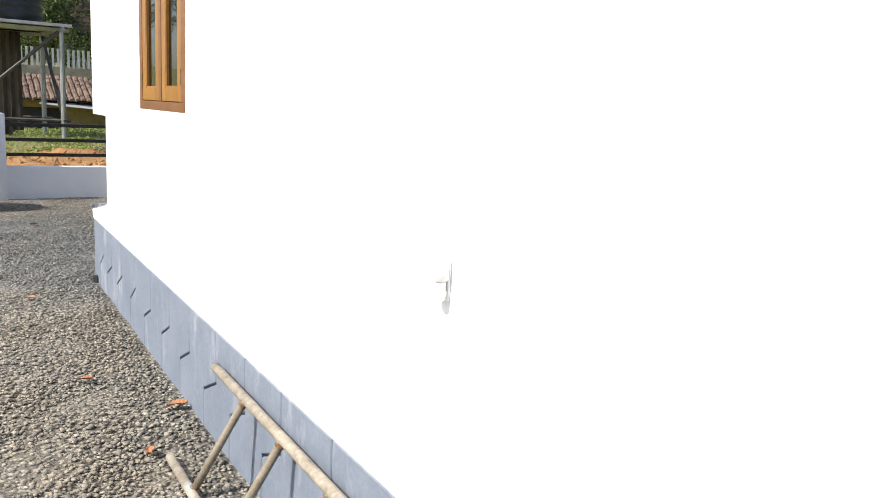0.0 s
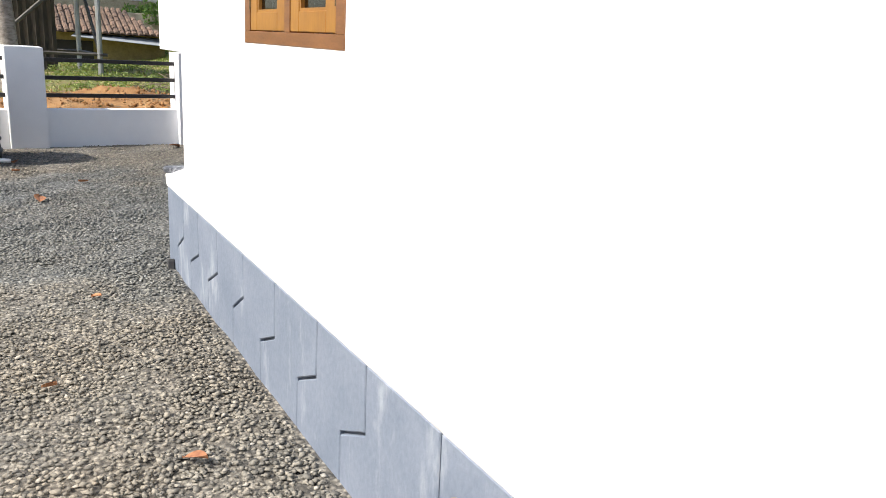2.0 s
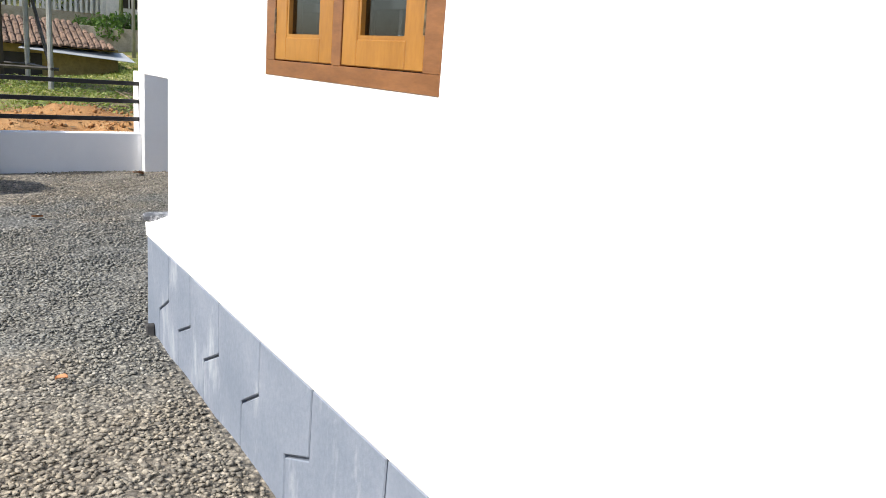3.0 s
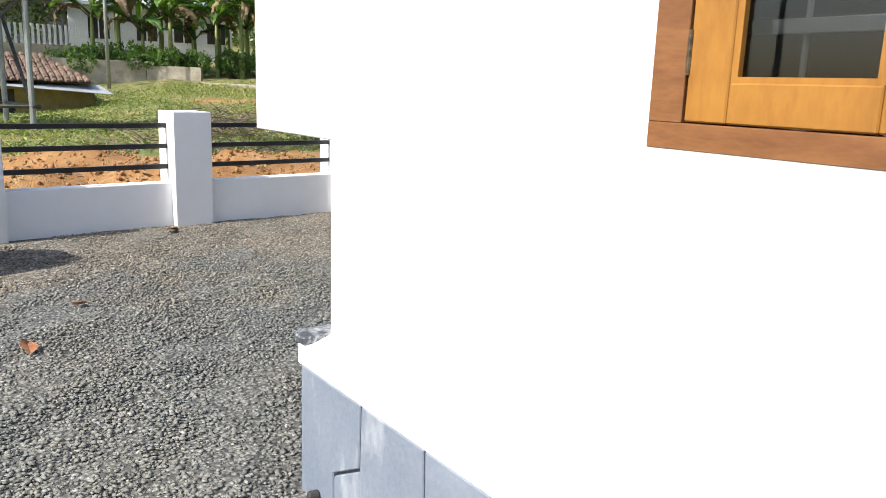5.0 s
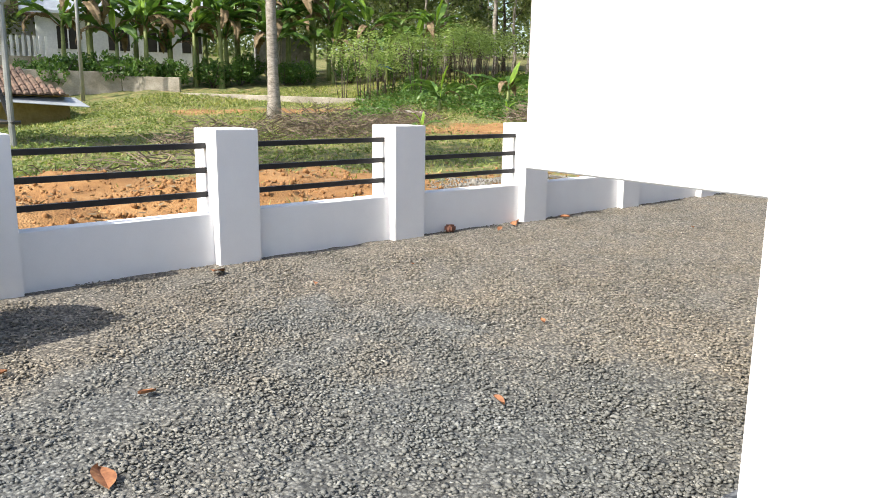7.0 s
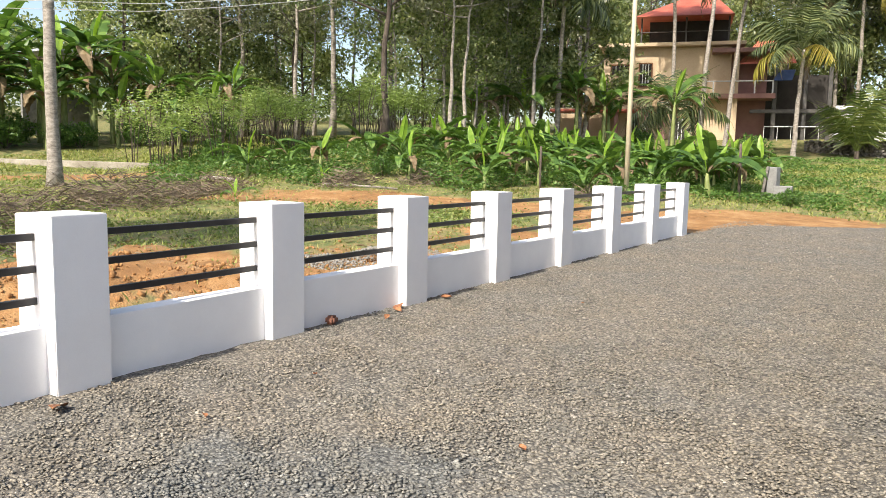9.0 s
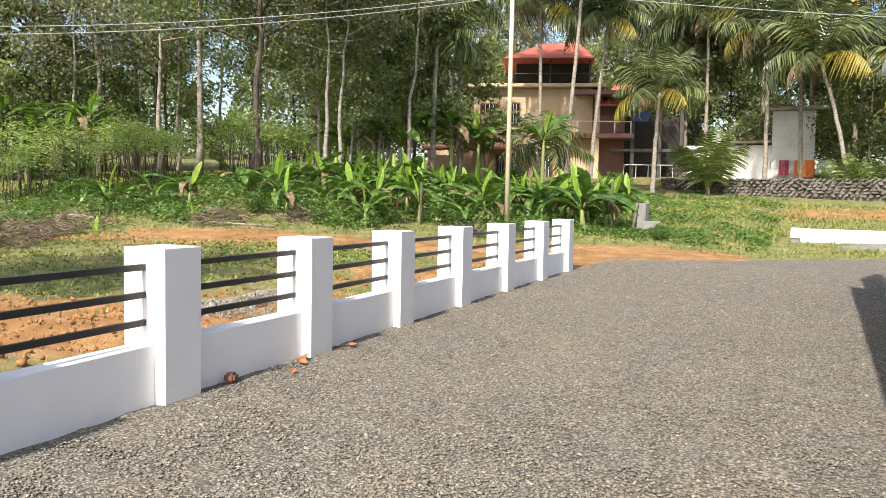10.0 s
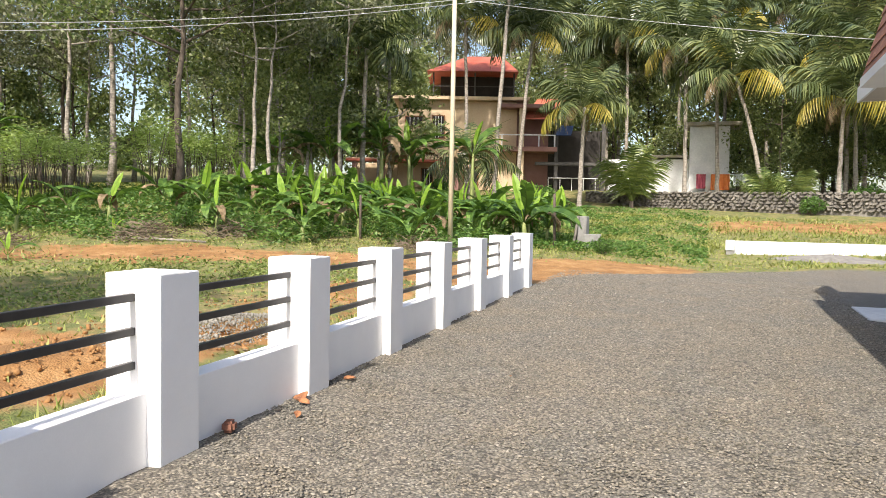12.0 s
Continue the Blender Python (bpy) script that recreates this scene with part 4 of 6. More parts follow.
def banana_leaf(name, length, width, bend, seed, material, torn=0.25, start=70):
    """A broad arched blade along +x, folded on its midrib, with split edges."""
    rnd = random.Random(seed)
    n, g = 12, Geo()
    p, rib = Vector((0, 0, 0)), []
    for i in range(n + 1):
        k = i / n
        rib.append(p.copy())
        a = math.radians(start - bend * k ** 1.2)
        p = p + Vector((math.cos(a), 0, math.sin(a))) * length / n
    g.tube([rib[i] for i in (0, 3, 6, 9, 12)], [0.03 * length / 2, 0.022 * length / 2, 0.016 * length / 2, 0.01 * length / 2, 0.003], 4)
    for side in (-1, 1):
        prev = None
        for i in range(3, n + 1):
            k = (i - 3) / (n - 3)
            w = width * 0.5 * (math.sin(min(1, k * 0.97 + 0.03) ** 0.8 * math.pi) ** 0.65) * rnd.uniform(0.9, 1.05) + 0.004
            d = (rib[i] - rib[i - 1]).normalized()
            up = Vector((-d.z, 0, d.x))
            edge = rib[i] + Vector((0, side * w, 0)) * 0.93 + up * w * 0.3
            midp = rib[i] + Vector((0, side * w * 0.55, 0)) + up * w * 0.26
            now = (rib[i], midp, edge)
            if prev:
                if rnd.random() < torn:
                    gap = (now[2] - prev[2]) * 0.28
                    g.add([prev[0], prev[1], prev[2], now[2] - gap - up * 0.06, now[1], now[0]], [(0, 1, 4, 5), (1, 2, 3, 4)])
                else:
                    g.add([prev[0], prev[1], prev[2], now[2], now[1], now[0]], [(0, 1, 4, 5), (1, 2, 3, 4)])
            prev = now
    me = g.mesh(name, material)
    me.polygons.foreach_set("use_smooth", [True] * len(me.polygons))
    return me


B_LEAVES = [banana_leaf("leaf", 1.95, 0.40, b, s, LEAF_BANANA, t, 50) for b, s, t in ((55, 1, 0.15), (80, 2, 0.35), (105, 3, 0.5), (130, 4, 0.6))]
B_YOUNG = [banana_leaf("leaf", 1.6, 0.34, 18, 11, LEAF_BANANA_YOUNG, 0.0, 86), banana_leaf("leaf", 1.6, 0.38, 60, 12, LEAF_BANANA_YOUNG, 0.05, 80)]
B_DRY = [banana_leaf("leaf", 1.6, 0.3, 170, 14, FROND_DRY, 0.6, 60)]


def banana(seed, stem, count, young=1, dry=1, thick=0.075, leaf=0.85, label="young banana plant with broad arching leaves"):
    rnd = random.Random(seed)
    b = thing("banana_plant", label, "plant", "banana plants")
    part("stem", Geo().tube([(0, 0, -0.2), (0, 0, 0.1), (0.02, 0.01, stem * 0.6), (0.03, 0.02, stem)], [thick * 1.2, thick, thick * 0.8, thick * 0.5], 9), BANANA_STEM, b, "", 0, True)
    for k in range(count):
        u = k / max(1, count - 1)
        me = B_YOUNG[k % 2] if k < young else B_DRY[0] if k >= count - dry else B_LEAVES[min(3, int(u * 4))]
        f = part("leaf", me, LEAF_BANANA, b)
        f.matrix_basis = pose(0.03, 0.02, stem * (1 - 0.1 * u), rnd.uniform(-20, 20), 0 if k < young else rnd.uniform(-8, 14), k * 137.5 + rnd.uniform(-25, 25)) @ Matrix.Scale(rnd.uniform(0.75, 1.1) * leaf, 4)
    return b


def cassava(seed, label="slender cassava shrub with pale palmate leaves"):
    rnd, rng = random.Random(seed), np.random.default_rng(seed)
    c = thing("cassava_shrub", label, "shrub", "cassava shrubs")
    g, tips = Geo(), []
    for k in range(5):
        a, r = rnd.uniform(0, 6.28), rnd.uniform(0.1, 0.8)
        h = rnd.uniform(2.1, 3.3)
        e = Vector((math.cos(a) * r * 1.6, math.sin(a) * r * 1.6, h))
        g.tube([(math.cos(a) * r * 0.5, math.sin(a) * r * 0.5, -0.1), (math.cos(a) * r * 0.9, math.sin(a) * r * 0.9, h * 0.55), e], [0.022, 0.018, 0.011], 5)
        tips.append(tuple(e))
    part("stem", g, BARK, c, "", 0, True)
    tips = np.array(tips)
    n = 480
    ctr = tips[rng.integers(0, len(tips), n)] + rng.normal(size=(n, 3)) * (0.46, 0.46, 0.20)
    part("crown", leaves_at("crown", ctr, 0.22, LEAF_CASSAVA, rng, 0.6), LEAF_CASSAVA, c)
    return c


def bush(seed, w, h, count, material=None, label="leafy green bush among the weeds", leaf=0.16):
    rng = np.random.default_rng(seed)
    material = material or LEAF_BUSH
    b = thing("bush", label, "bush")
    g = Geo()
    for k in range(6):
        a = k * 1.05
        g.tube([(0, 0, -0.1), (math.cos(a) * w * 0.2, math.sin(a) * w * 0.2, h * 0.4), (math.cos(a) * w * 0.38, math.sin(a) * w * 0.38, h * 0.8)], [0.03, 0.02, 0.008], 5)
    part("stem", g, BARK, b)
    d = rng.normal(size=(count, 3))
    d /= np.linalg.norm(d, axis=1)[:, None]
    lump = 0.75 + 0.3 * np.sin(d[:, :1] * 5 + seed) * np.cos(d[:, 1:2] * 6)
    ctr = d * rng.uniform(0.45, 1.0, (count, 1)) ** 0.5 * lump * (w / 2, w / 2, h / 2) + (0, 0, h / 2)
    part("crown", leaves_at("crown", ctr, leaf, material, rng), material, b)
    return b


def spot(ob, x, y, turn=0.0, size=1.0, first=False, z=None):
    m = pose(x, y, gz(x, y) if z is None else z, 0, 0, turn) @ Matrix.Scale(size, 4)
    if first:
        ob.matrix_basis = m
        return ob
    return copy_thing(ob, m)


def plant_all():
    rnd = random.Random(21)
    # named trees that stand out
    t = broadleaf(31, 16, 0.19, 5.8, 0.36, 19000, 0.23, LEAF_DARK, BARK, "tall dark leafy tree with a straight brown trunk", 22)
    spot(t, 27.09, 31.08, 20, 1.0, True)
    t = broadleaf(32, 11, 0.13, 2.6, 0.62, 1500, 0.26, LEAF_WOOD, BARK_PALE, "pale forked trunk with a thin crown", 6)
    spot(t, 28.51, 28.32, 0, 1.0, True)
    spot(t, 28.80, 27.88, 130, 0.95)
    spot(t, 32.99, 26.68, 70, 1.1)
    t = broadleaf(33, 13, 0.17, 2.4, 0.16, 6500, 0.29, LEAF_TREE, BARK_PALE, "slim tree wrapped in dark climbing leaves", 18)
    spot(t, 38.63, 26.52, 0, 1.0, True)
    spot(t, 37.7, 29.3, 150, 0.9)
    t = broadleaf(34, 10, 0.10, 2.3, 0.30, 3600, 0.21, LEAF_TREE, BARK_PALE, "slender leafy tree at the edge of the wood", 14)
    for i, (x, y, turn, size) in enumerate(((30.6, 30.3, 0, 1.0), (31.4, 28.9, 70, 0.85), (33.6, 28.6, 150, 1.05), (34.6, 29.0, 220, 0.9), (29.6, 32.6, 40, 1.1))):
        spot(t, x, y, turn, size, i == 0)
    # coconut palms
    palm(12.6, 33.0, 14.5, (0.1, 0.3), 1, 1.1, base=0.21)
    palm(0.38, 19.9, 9.5, (-0.6, 0.5), 2, 1.0, base=0.19, label="leaning coconut palm trunk behind the fence")
    for i, (x, y, h, lean, yel, size) in enumerate([
            (48.30, 23.38, 15.0, (0.3, -0.8), 1, 0.95), (51.59, 22.73, 11.5, (0.3, -0.9), 2, 1.0), (48.56, 17.88, 6.4, (0.0, -0.2), 3, 0.88),
            (55.26, 11.87, 10.6, (0.0, 0.2), 6, 1.1), (53.26, 6.93, 8.5, (-0.2, 2.0), 2, 1.05), (50.92, 2.99, 6.8, (0, -0.1), 3, 1.0),
            (50.5, 0.2, 8.5, (0, 0), 1, 1.0), (56.82, 1.85, 10.5, (0, 0.1), 4, 1.1), (61.0, 16.5, 12, (0.2, 0.2), 1, 1.1), (52.0, 26.5, 12.5, (0, 0.3), 1, 1.0),
            (36.21, 26.98, 8.0, (0.1, -0.15), 0, 0.8), (35.75, 31.88, 9.6, (0.1, 0.1), 0, 0.95), (56.0, -3.0, 9.5, (0, 0), 1, 1.1), (62.5, 9.5, 13.5, (0, 0), 1, 1.1),
            (58.5, 0.5, 13.0, (0, 0.4), 1, 1.1), (64.0, 22.0, 14.0, (0, 0), 0, 1.1), (46.0, 30.5, 12.0, (0, 0.5), 0, 1.0), (67.0, 4.0, 14.0, (0.0, 0.6), 0, 1.2), (66, 13, 13, (0, 0), 0, 1.2), (57, 9.8, 9.0, (0, 0.3), 0, 1.1), (60.5, 6.5, 8.5, (0.2, 0.2), 1, 1.1), (55, 1.5, 7.5, (0, 0.3), 1, 1.1), (63, 2.5, 9.5, (0, 0), 0, 1.2), (56.5, -6, 8, (0, 0), 1, 1.1), (64, 18.5, 10.5, (0, 0), 0, 1.1), (63, -3, 12, (0, 0), 0, 1.2)]):
        palm(x, y, h, lean, 40 + i, size, (yel + 1) // 2, 2, 0.16)
    palm(52.0, 15.03, 0, seed=71, size=1.05, count=13, trunk=False, dry=0, label="young coconut palm with upright fronds")
    palm(47.84, 24.86, 2.6, seed=72, size=0.9, count=15, dry=0, label="young coconut palm in front of the house")
    palm(51.76, 6.90, 0, seed=73, size=0.72, count=9, trunk=False, dry=1, label="young coconut palm beside the rubble wall")
    palm(51.65, 5.15, 0, seed=74, size=0.7, count=8, trunk=False, dry=1, label="young coconut palm beside the rubble wall")
    # banana field
    kinds = [banana(1, 0.5, 9, 1), banana(2, 0.6, 9, 1, 2), banana(3, 0.35, 7, 0), banana(4, 0.5, 8, 1, 1)]
    rows = [(17.9, 29.7, 1.0), (19.8, 27.9, 1.1), (20.4, 30.2, 1.0), (21.1, 24.7, 1.1), (21.4, 21.7, 1.0), (23.5, 20.8, 1.0), (22.9, 18.6, 1.05), (26.2, 15.75, 1.35), (27.2, 15.2, 1.1), (23.1, 22.4, 1.1), (25.0, 18.8, 1.15),
            (28.6, 18.9, 1.0), (25.7, 25.1, 1.2), (26.0, 26.6, 1.1), (23.2, 28.6, 1.1), (27.6, 21.5, 1.0), (29.6, 15.6, 1.0), (25.1, 22.2, 1.0), (27.1, 17.1, 1.1), (22.5, 26.4, 1.1), (24.2, 24.0, 1.0)]
    for k in range(60):
        u = rnd.random()
        rows.append((23.6 + rnd.uniform(0, 9) + 3 * (1 - u), 15.5 + 14 * u + rnd.uniform(-1, 1), rnd.uniform(0.8, 1.15)))
    used = set()
    for i, (x, y, s) in enumerate(rows):
        k = i % 4
        spot(kinds[k], x, y, rnd.uniform(0, 360), s * 1.0, k not in used)
        used.add(k)
    talls = [banana(8, 2.3, 12, 1, 3, 0.10, 1.15, "tall banana plant with drooping and dried leaves"), banana(18, 1.6, 10, 1, 2, 0.09, 1.1, "tall banana plant with drooping and dried leaves")]
    spots = [(15.5, 48.8, 1.25), (14.6, 50.0, 1.2), (16.8, 47.9, 1.15), (17.6, 49.0, 1.2), (10.7, 51.3, 1.15), (12.2, 50.6, 1.1), (9.6, 52.0, 1.0), (20.0, 48.0, 1.2), (21.4, 48.6, 1.25), (22.9, 46.4, 1.2), (24.6, 45.4, 1.15), (25.4, 44.2, 1.1),
             (18.8, 50.5, 1.3), (13.4, 52.5, 1.35), (16.2, 50.4, 1.4), (15.0, 51.6, 1.4), (11.4, 52.6, 1.3), (20.6, 50.2, 1.35), (23.6, 47.8, 1.3), (19.4, 47.0, 1.0), (22.0, 47.6, 1.35), (26.5, 43.5, 1.2), (27.5, 42.4, 1.1), (17.0, 51.5, 1.4), (12.8, 49.2, 1.0), (34.0, 27.6, 1.1), (36.2, 26.0, 1.0), (40.0, 25.6, 1.1), (43.0, 23.2, 1.0), (32.0, 29.6, 1.0), (37.5, 24.8, 0.9)]
    for i, (x, y, s) in enumerate(spots):
        spot(talls[i % 2], x + rnd.uniform(-0.3, 0.3), y, rnd.uniform(0, 360), s * (1.0 if x > 30 else 0.85 if x > 22.5 else 1.1), i < 2)
    small = banana(9, 0.25, 4, 2, 0, 0.04, 0.6, "small banana sucker with two bright leaves")
    spot(small, 13.8, 25.2, 30, 0.75, True)
    spot(small, 18.2, 26.2, 200, 0.85)
    # cassava band
    cs = [cassava(1), cassava(2)]
    n = 0
    for k in range(38):
        u = rnd.random()
        x, y = 19.0 + 15 * u + rnd.uniform(-2, 2), 36.5 - 7 * u + rnd.uniform(-1.5, 4)
        spot(cs[k % 2], x, y, rnd.uniform(0, 360), rnd.uniform(0.75, 1.1), n < 2)
        n += 1
    for k in range(14):
        spot(cs[k % 2], 26 + rnd.uniform(-2, 6), 41 + rnd.uniform(-4, 5), rnd.uniform(0, 360), 0.95)
    # bushes
    b = bush(3, 2.2, 1.5, 1500)
    for i, (x, y, s) in enumerate([(26.6, 29.2, 0.9), (20.6, 25.6, 0.55), (23.6, 27.3, 0.6), (21.7, 36.6, 0.8), (20.9, 35.8, 0.6), (53.9, 8.9, 0.55), (52.5, 5.2, 1.2), (51.6, 2.2, 1.1), (49.6, 4.5, 0.9), (57, 15.5, 0.8), (53.3, 1.0, 1.3), (56.6, 6.6, 1.5), (44, 25.5, 1.2), (48.5, 20.2, 1.2), (25.7, 13.0, 0.45), (11.5, 49.8, 1.6), (19, 49.5, 1.3), (8.7, 50.4, 1.6), (10.2, 50.6, 1.6), (13.0, 49.4, 1.4), (14.4, 49.0, 1.2), (16.4, 48.4, 1.3), (18.0, 48.4, 1.2), (20.2, 47.4, 1.0), (21.2, 47.2, 1.1), (23.8, 46.0, 1.2), (25.6, 45.0, 1.3), (27.0, 43.0, 1.3), (7.6, 51.2, 1.4), (-1.3, 18.2, 0.8), (-2.4, 19.5, 1.0)]):
        spot(b, x, y, i * 50, s, i == 0)
    # woodland behind
    wood = [broadleaf(51, 17, 0.17, 3.6, 0.40, 5200, 0.23, LEAF_WOOD, BARK_PALE, "tall slender woodland tree", 13), broadleaf(52, 15, 0.15, 3.2, 0.34, 5000, 0.23, LEAF_WOOD, BARK, "woodland tree with a dull green crown", 13),
            broadleaf(53, 19, 0.2, 4.2, 0.40, 5600, 0.24, LEAF_WOOD, BARK_PALE, "tall dull green woodland tree", 14)]
    n = 0
    for ring, (r0, r1, cnt) in enumerate(((37, 46, 8), (48, 60, 14), (64, 84, 18))):
        for k in range(cnt):
            b = radians(19 + ((48, 58)[ring] - 19) * (k + rnd.random() * 0.8) / cnt) if ring < 2 else radians(-14 + 104 * (k + rnd.random() * 0.8) / cnt)
            r = rnd.uniform(r0, r1)
            x, y = r * math.cos(b), 9.3 + r * math.sin(b)
            if ring == 2 and math.degrees(b) > 32 and k % 2:
                continue
            if 44 < x < 63 and 17 < y < 39 or (ring == 0 and math.degrees(b) < 33):
                continue
            spot(wood[n % 3], x, y, rnd.uniform(0, 360), rnd.uniform(0.8, 1.1), n < 3)
            n += 1
    for k in range(13):
        b, r = radians(4 + 32 * (k + rnd.random() * 0.7) / 13), rnd.uniform(67, 80)
        spot(wood[n % 3], r * math.cos(b), 9.3 + r * math.sin(b), rnd.uniform(0, 360), rnd.uniform(0.95, 1.2))
        n += 1
    for x, y, turn in ((31.5, 46.5, 80), (34.6, 43.5, 150), (30.0, 49.5, 210)):
        spot(wood[n % 3], x, y, turn, 0.9)
        n += 1
    low = broadleaf(61, 9.5, 0.15, 3.4, 0.10, 8000, 0.26, LEAF_TREE, BARK, "dark bushy tree behind the palms", 15)
    for k in range(20):
        b, r = radians(-16 + 50 * (k + rnd.random() * 0.7) / 20), rnd.uniform(66, 76)
        spot(low, r * math.cos(b), 9.3 + r * math.sin(b), rnd.uniform(0, 360), rnd.uniform(0.9, 1.25), k == 0)
    for k in range(9):
        spot(low, 55 + rnd.uniform(0, 6), 5.2 - 2.2 * k + rnd.uniform(-0.8, 0.8), rnd.uniform(0, 360), rnd.uniform(0.55, 0.8))
    for x, y in ((43, 37), (50, 41), (33.0, 48.0), (30.0, 51.0), (36.0, 46.0), (26.5, 51.5), (1.5, 64), (4.5, 62.5), (6.5, 67), (-1.5, 67), (-4, 62), (3, 70), (8.5, 73)):
        spot(low, x, y, rnd.uniform(0, 360), rnd.uniform(0.7, 1.0))
    for x, y in ((-30, 24), (-26, 30), (-34, 32), (-28, 37), (-20, 40), (-10, 48), (-3, 52)):
        spot(wood[n % 3], x, y, rnd.uniform(0, 360), 0.9)
        n += 1


plant_all()


def far_woods():
    rng = np.random.default_rng(5)
    n = 90000
    b, r = np.radians(rng.uniform(-22, 100, n)), rng.uniform(82, 108, n)
    x, y = r * np.cos(b), 9.3 + r * np.sin(b)
    top = np.interp(np.degrees(b), [0, 30, 38, 100], [20, 19, 11, 9]) + 5 * np.sin(b * 23) * np.cos(b * 9) + 3 * np.sin(b * 57)
    z = land(x, y) + rng.uniform(0, 1, n) ** 0.8 * top
    me = leaves_at("far_woods", np.stack([x, y, z], -1), 0.62, LEAF_DARK, rng)
    tagged(new("far_woods", me), "dense hazy woodland closing the distance", "woods", kind="stuff")


far_woods()


def undergrowth():
    rng = np.random.default_rng(9)
    n = 90000
    b, r = np.radians(rng.uniform(10, 56, n)), rng.uniform(22, 37, n)
    x, y = r * np.cos(b), 9.3 + r * np.sin(b)
    clump = np.sin(x * 1.3 + 2 * np.sin(y * 0.7)) * np.sin(y * 1.1 + np.sin(x))
    edge = 24.0 + 1.2 * np.sin(b * 31) + 0.05 * (np.degrees(b) - 10)
    keep = (r > edge) & (rng.random(n) < 0.55 + 0.45 * clump) & (np.degrees(b) > 15 + 3 * np.sin(r))
    m = 42000
    b2, r2 = np.radians(16 - 15 * rng.random(m) ** 1.6), rng.uniform(25.5, 50, m)
    x2, y2 = r2 * np.cos(b2), 9.3 + r2 * np.sin(b2)
    c2 = np.sin(x2 * 0.9 + 2 * np.sin(y2 * 0.9)) * np.sin(y2 * 1.3 + np.sin(x2 * 0.7))
    k2 = rng.random(m) < 0.35 + 0.65 * c2
    x, y, clump = np.concatenate([x[keep], x2[k2]]), np.concatenate([y[keep], y2[k2]]), np.concatenate([clump[keep], c2[k2] * 0.3 - 0.5])
    z = land(x, y) + rng.random(len(x)) * (0.36 + 0.3 * clump)
    me = leaves_at("undergrowth", np.stack([x, y, z], -1), 0.17, LEAF_BUSH, rng, 0.4)
    tagged(new("undergrowth", me), "thick green weeds between the banana plants", "weeds", kind="stuff")


undergrowth()


def low_weeds():
    """Patchy low weeds on the rough ground between the fence and the lane."""
    rng = np.random.default_rng(29)
    n = 80000
    x, y = rng.uniform(1.5, 20, n), rng.uniform(16.5, 46, n)
    patch = np.sin(x * 1.1 + 2 * np.sin(y * 0.8)) * np.sin(y * 0.9 + 1.5 * np.sin(x * 0.6)) + 0.5 * np.sin(x * 3.1 + y) * np.sin(y * 2.7)
    _, soil = cover(x, y)
    ok = (rng.random(n) < 0.3 + 0.6 * patch) & (soil < 0.35)
    x, y, patch = x[ok], y[ok], patch[ok]
    z = land(x, y) + rng.random(len(x)) * (0.10 + 0.12 * np.clip(patch, 0, 1))
    me = leaves_at("low_weeds", np.stack([x, y, z], -1), 0.11, LEAF_WEED, rng, 0.3)
    tagged(new("low_weeds", me), "patchy bright green weeds on the rough ground", "weeds", kind="stuff")


low_weeds()


def grass():
    rng = np.random.default_rng(11)
    n = 230000
    x = rng.uniform(-4, 46, n)
    y = rng.uniform(2, 46, n)
    out = y - fence_y(x)
    yard, soil = cover(x, y)
    patch = 0.5 + 0.5 * np.sin(x * 0.9 + 2 * np.sin(y * 0.5)) * np.sin(y * 0.8 + np.sin(x * 0.7))
    ok = ((x < 17.0) & (out > 0.3) | (x > 17.0) & (yard < 0.25)) & (rng.random(n) < (1.05 - soil * 1.15) * (0.45 + 0.55 * patch)) & ((y > 11.5) | (x > 23.5))
    x, y, patch = x[ok], y[ok], patch[ok]
    n = len(x)
    h = rng.uniform(0.02, 0.10, n) * (0.6 + 0.8 * patch) * (1 + 0.6 * smooth(24, 34, np.hypot(x, y - 9.3)))
    h = h * (1 + 1.7 * smooth(1.6, 0.4, y - fence_y(x)) * (x < 16))
    a, lean = rng.uniform(0, 6.28, n), rng.uniform(0.3, 1.8, n)
    z = land(x, y) - 0.01
    w = rng.uniform(0.006, 0.016, n) * (1 + np.hypot(x, y - 9) / 25)
    c, s = np.cos(a), np.sin(a)
    p0 = np.stack([x - s * w, y + c * w, z], -1)
    p1 = np.stack([x + s * w, y - c * w, z], -1)
    p2 = np.stack([x + c * lean * h, y + s * lean * h, z + h], -1)
    v = np.stack([p0, p1, p2], 1).reshape(-1, 3)
    me = big_mesh("grass", v, np.arange(3 * n).reshape(-1, 3), GRASS)
    tagged(new("grass", me), "rough sunlit grass and weeds beyond the fence", "grass", kind="stuff")


grass()


def leaf_litter():
    rng = np.random.default_rng(19)
    n = 14000
    x, y = rng.uniform(-3, 30, n), rng.uniform(12, 34, n)
    yard, _ = cover(x, y)
    patch = np.sin(x * 0.8 + 1.5 * np.sin(y * 0.6)) * np.sin(y * 0.9 + np.sin(x * 0.5))
    ok = (y - fence_y(x) > 0.35) & (yard < 0.2) & (rng.random(n) < 0.45 + 0.6 * patch)
    x, y = x[ok], y[ok]
    me = leaves_at("leaf_litter", np.stack([x, y, land(x, y) + 0.02 + rng.random(len(x)) * 0.04], -1), 0.13, FROND_DRY, rng, 0.7)
    tagged(new("leaf_litter", me), "scattered dry leaves over the rough ground", "litter", kind="stuff")


leaf_litter()


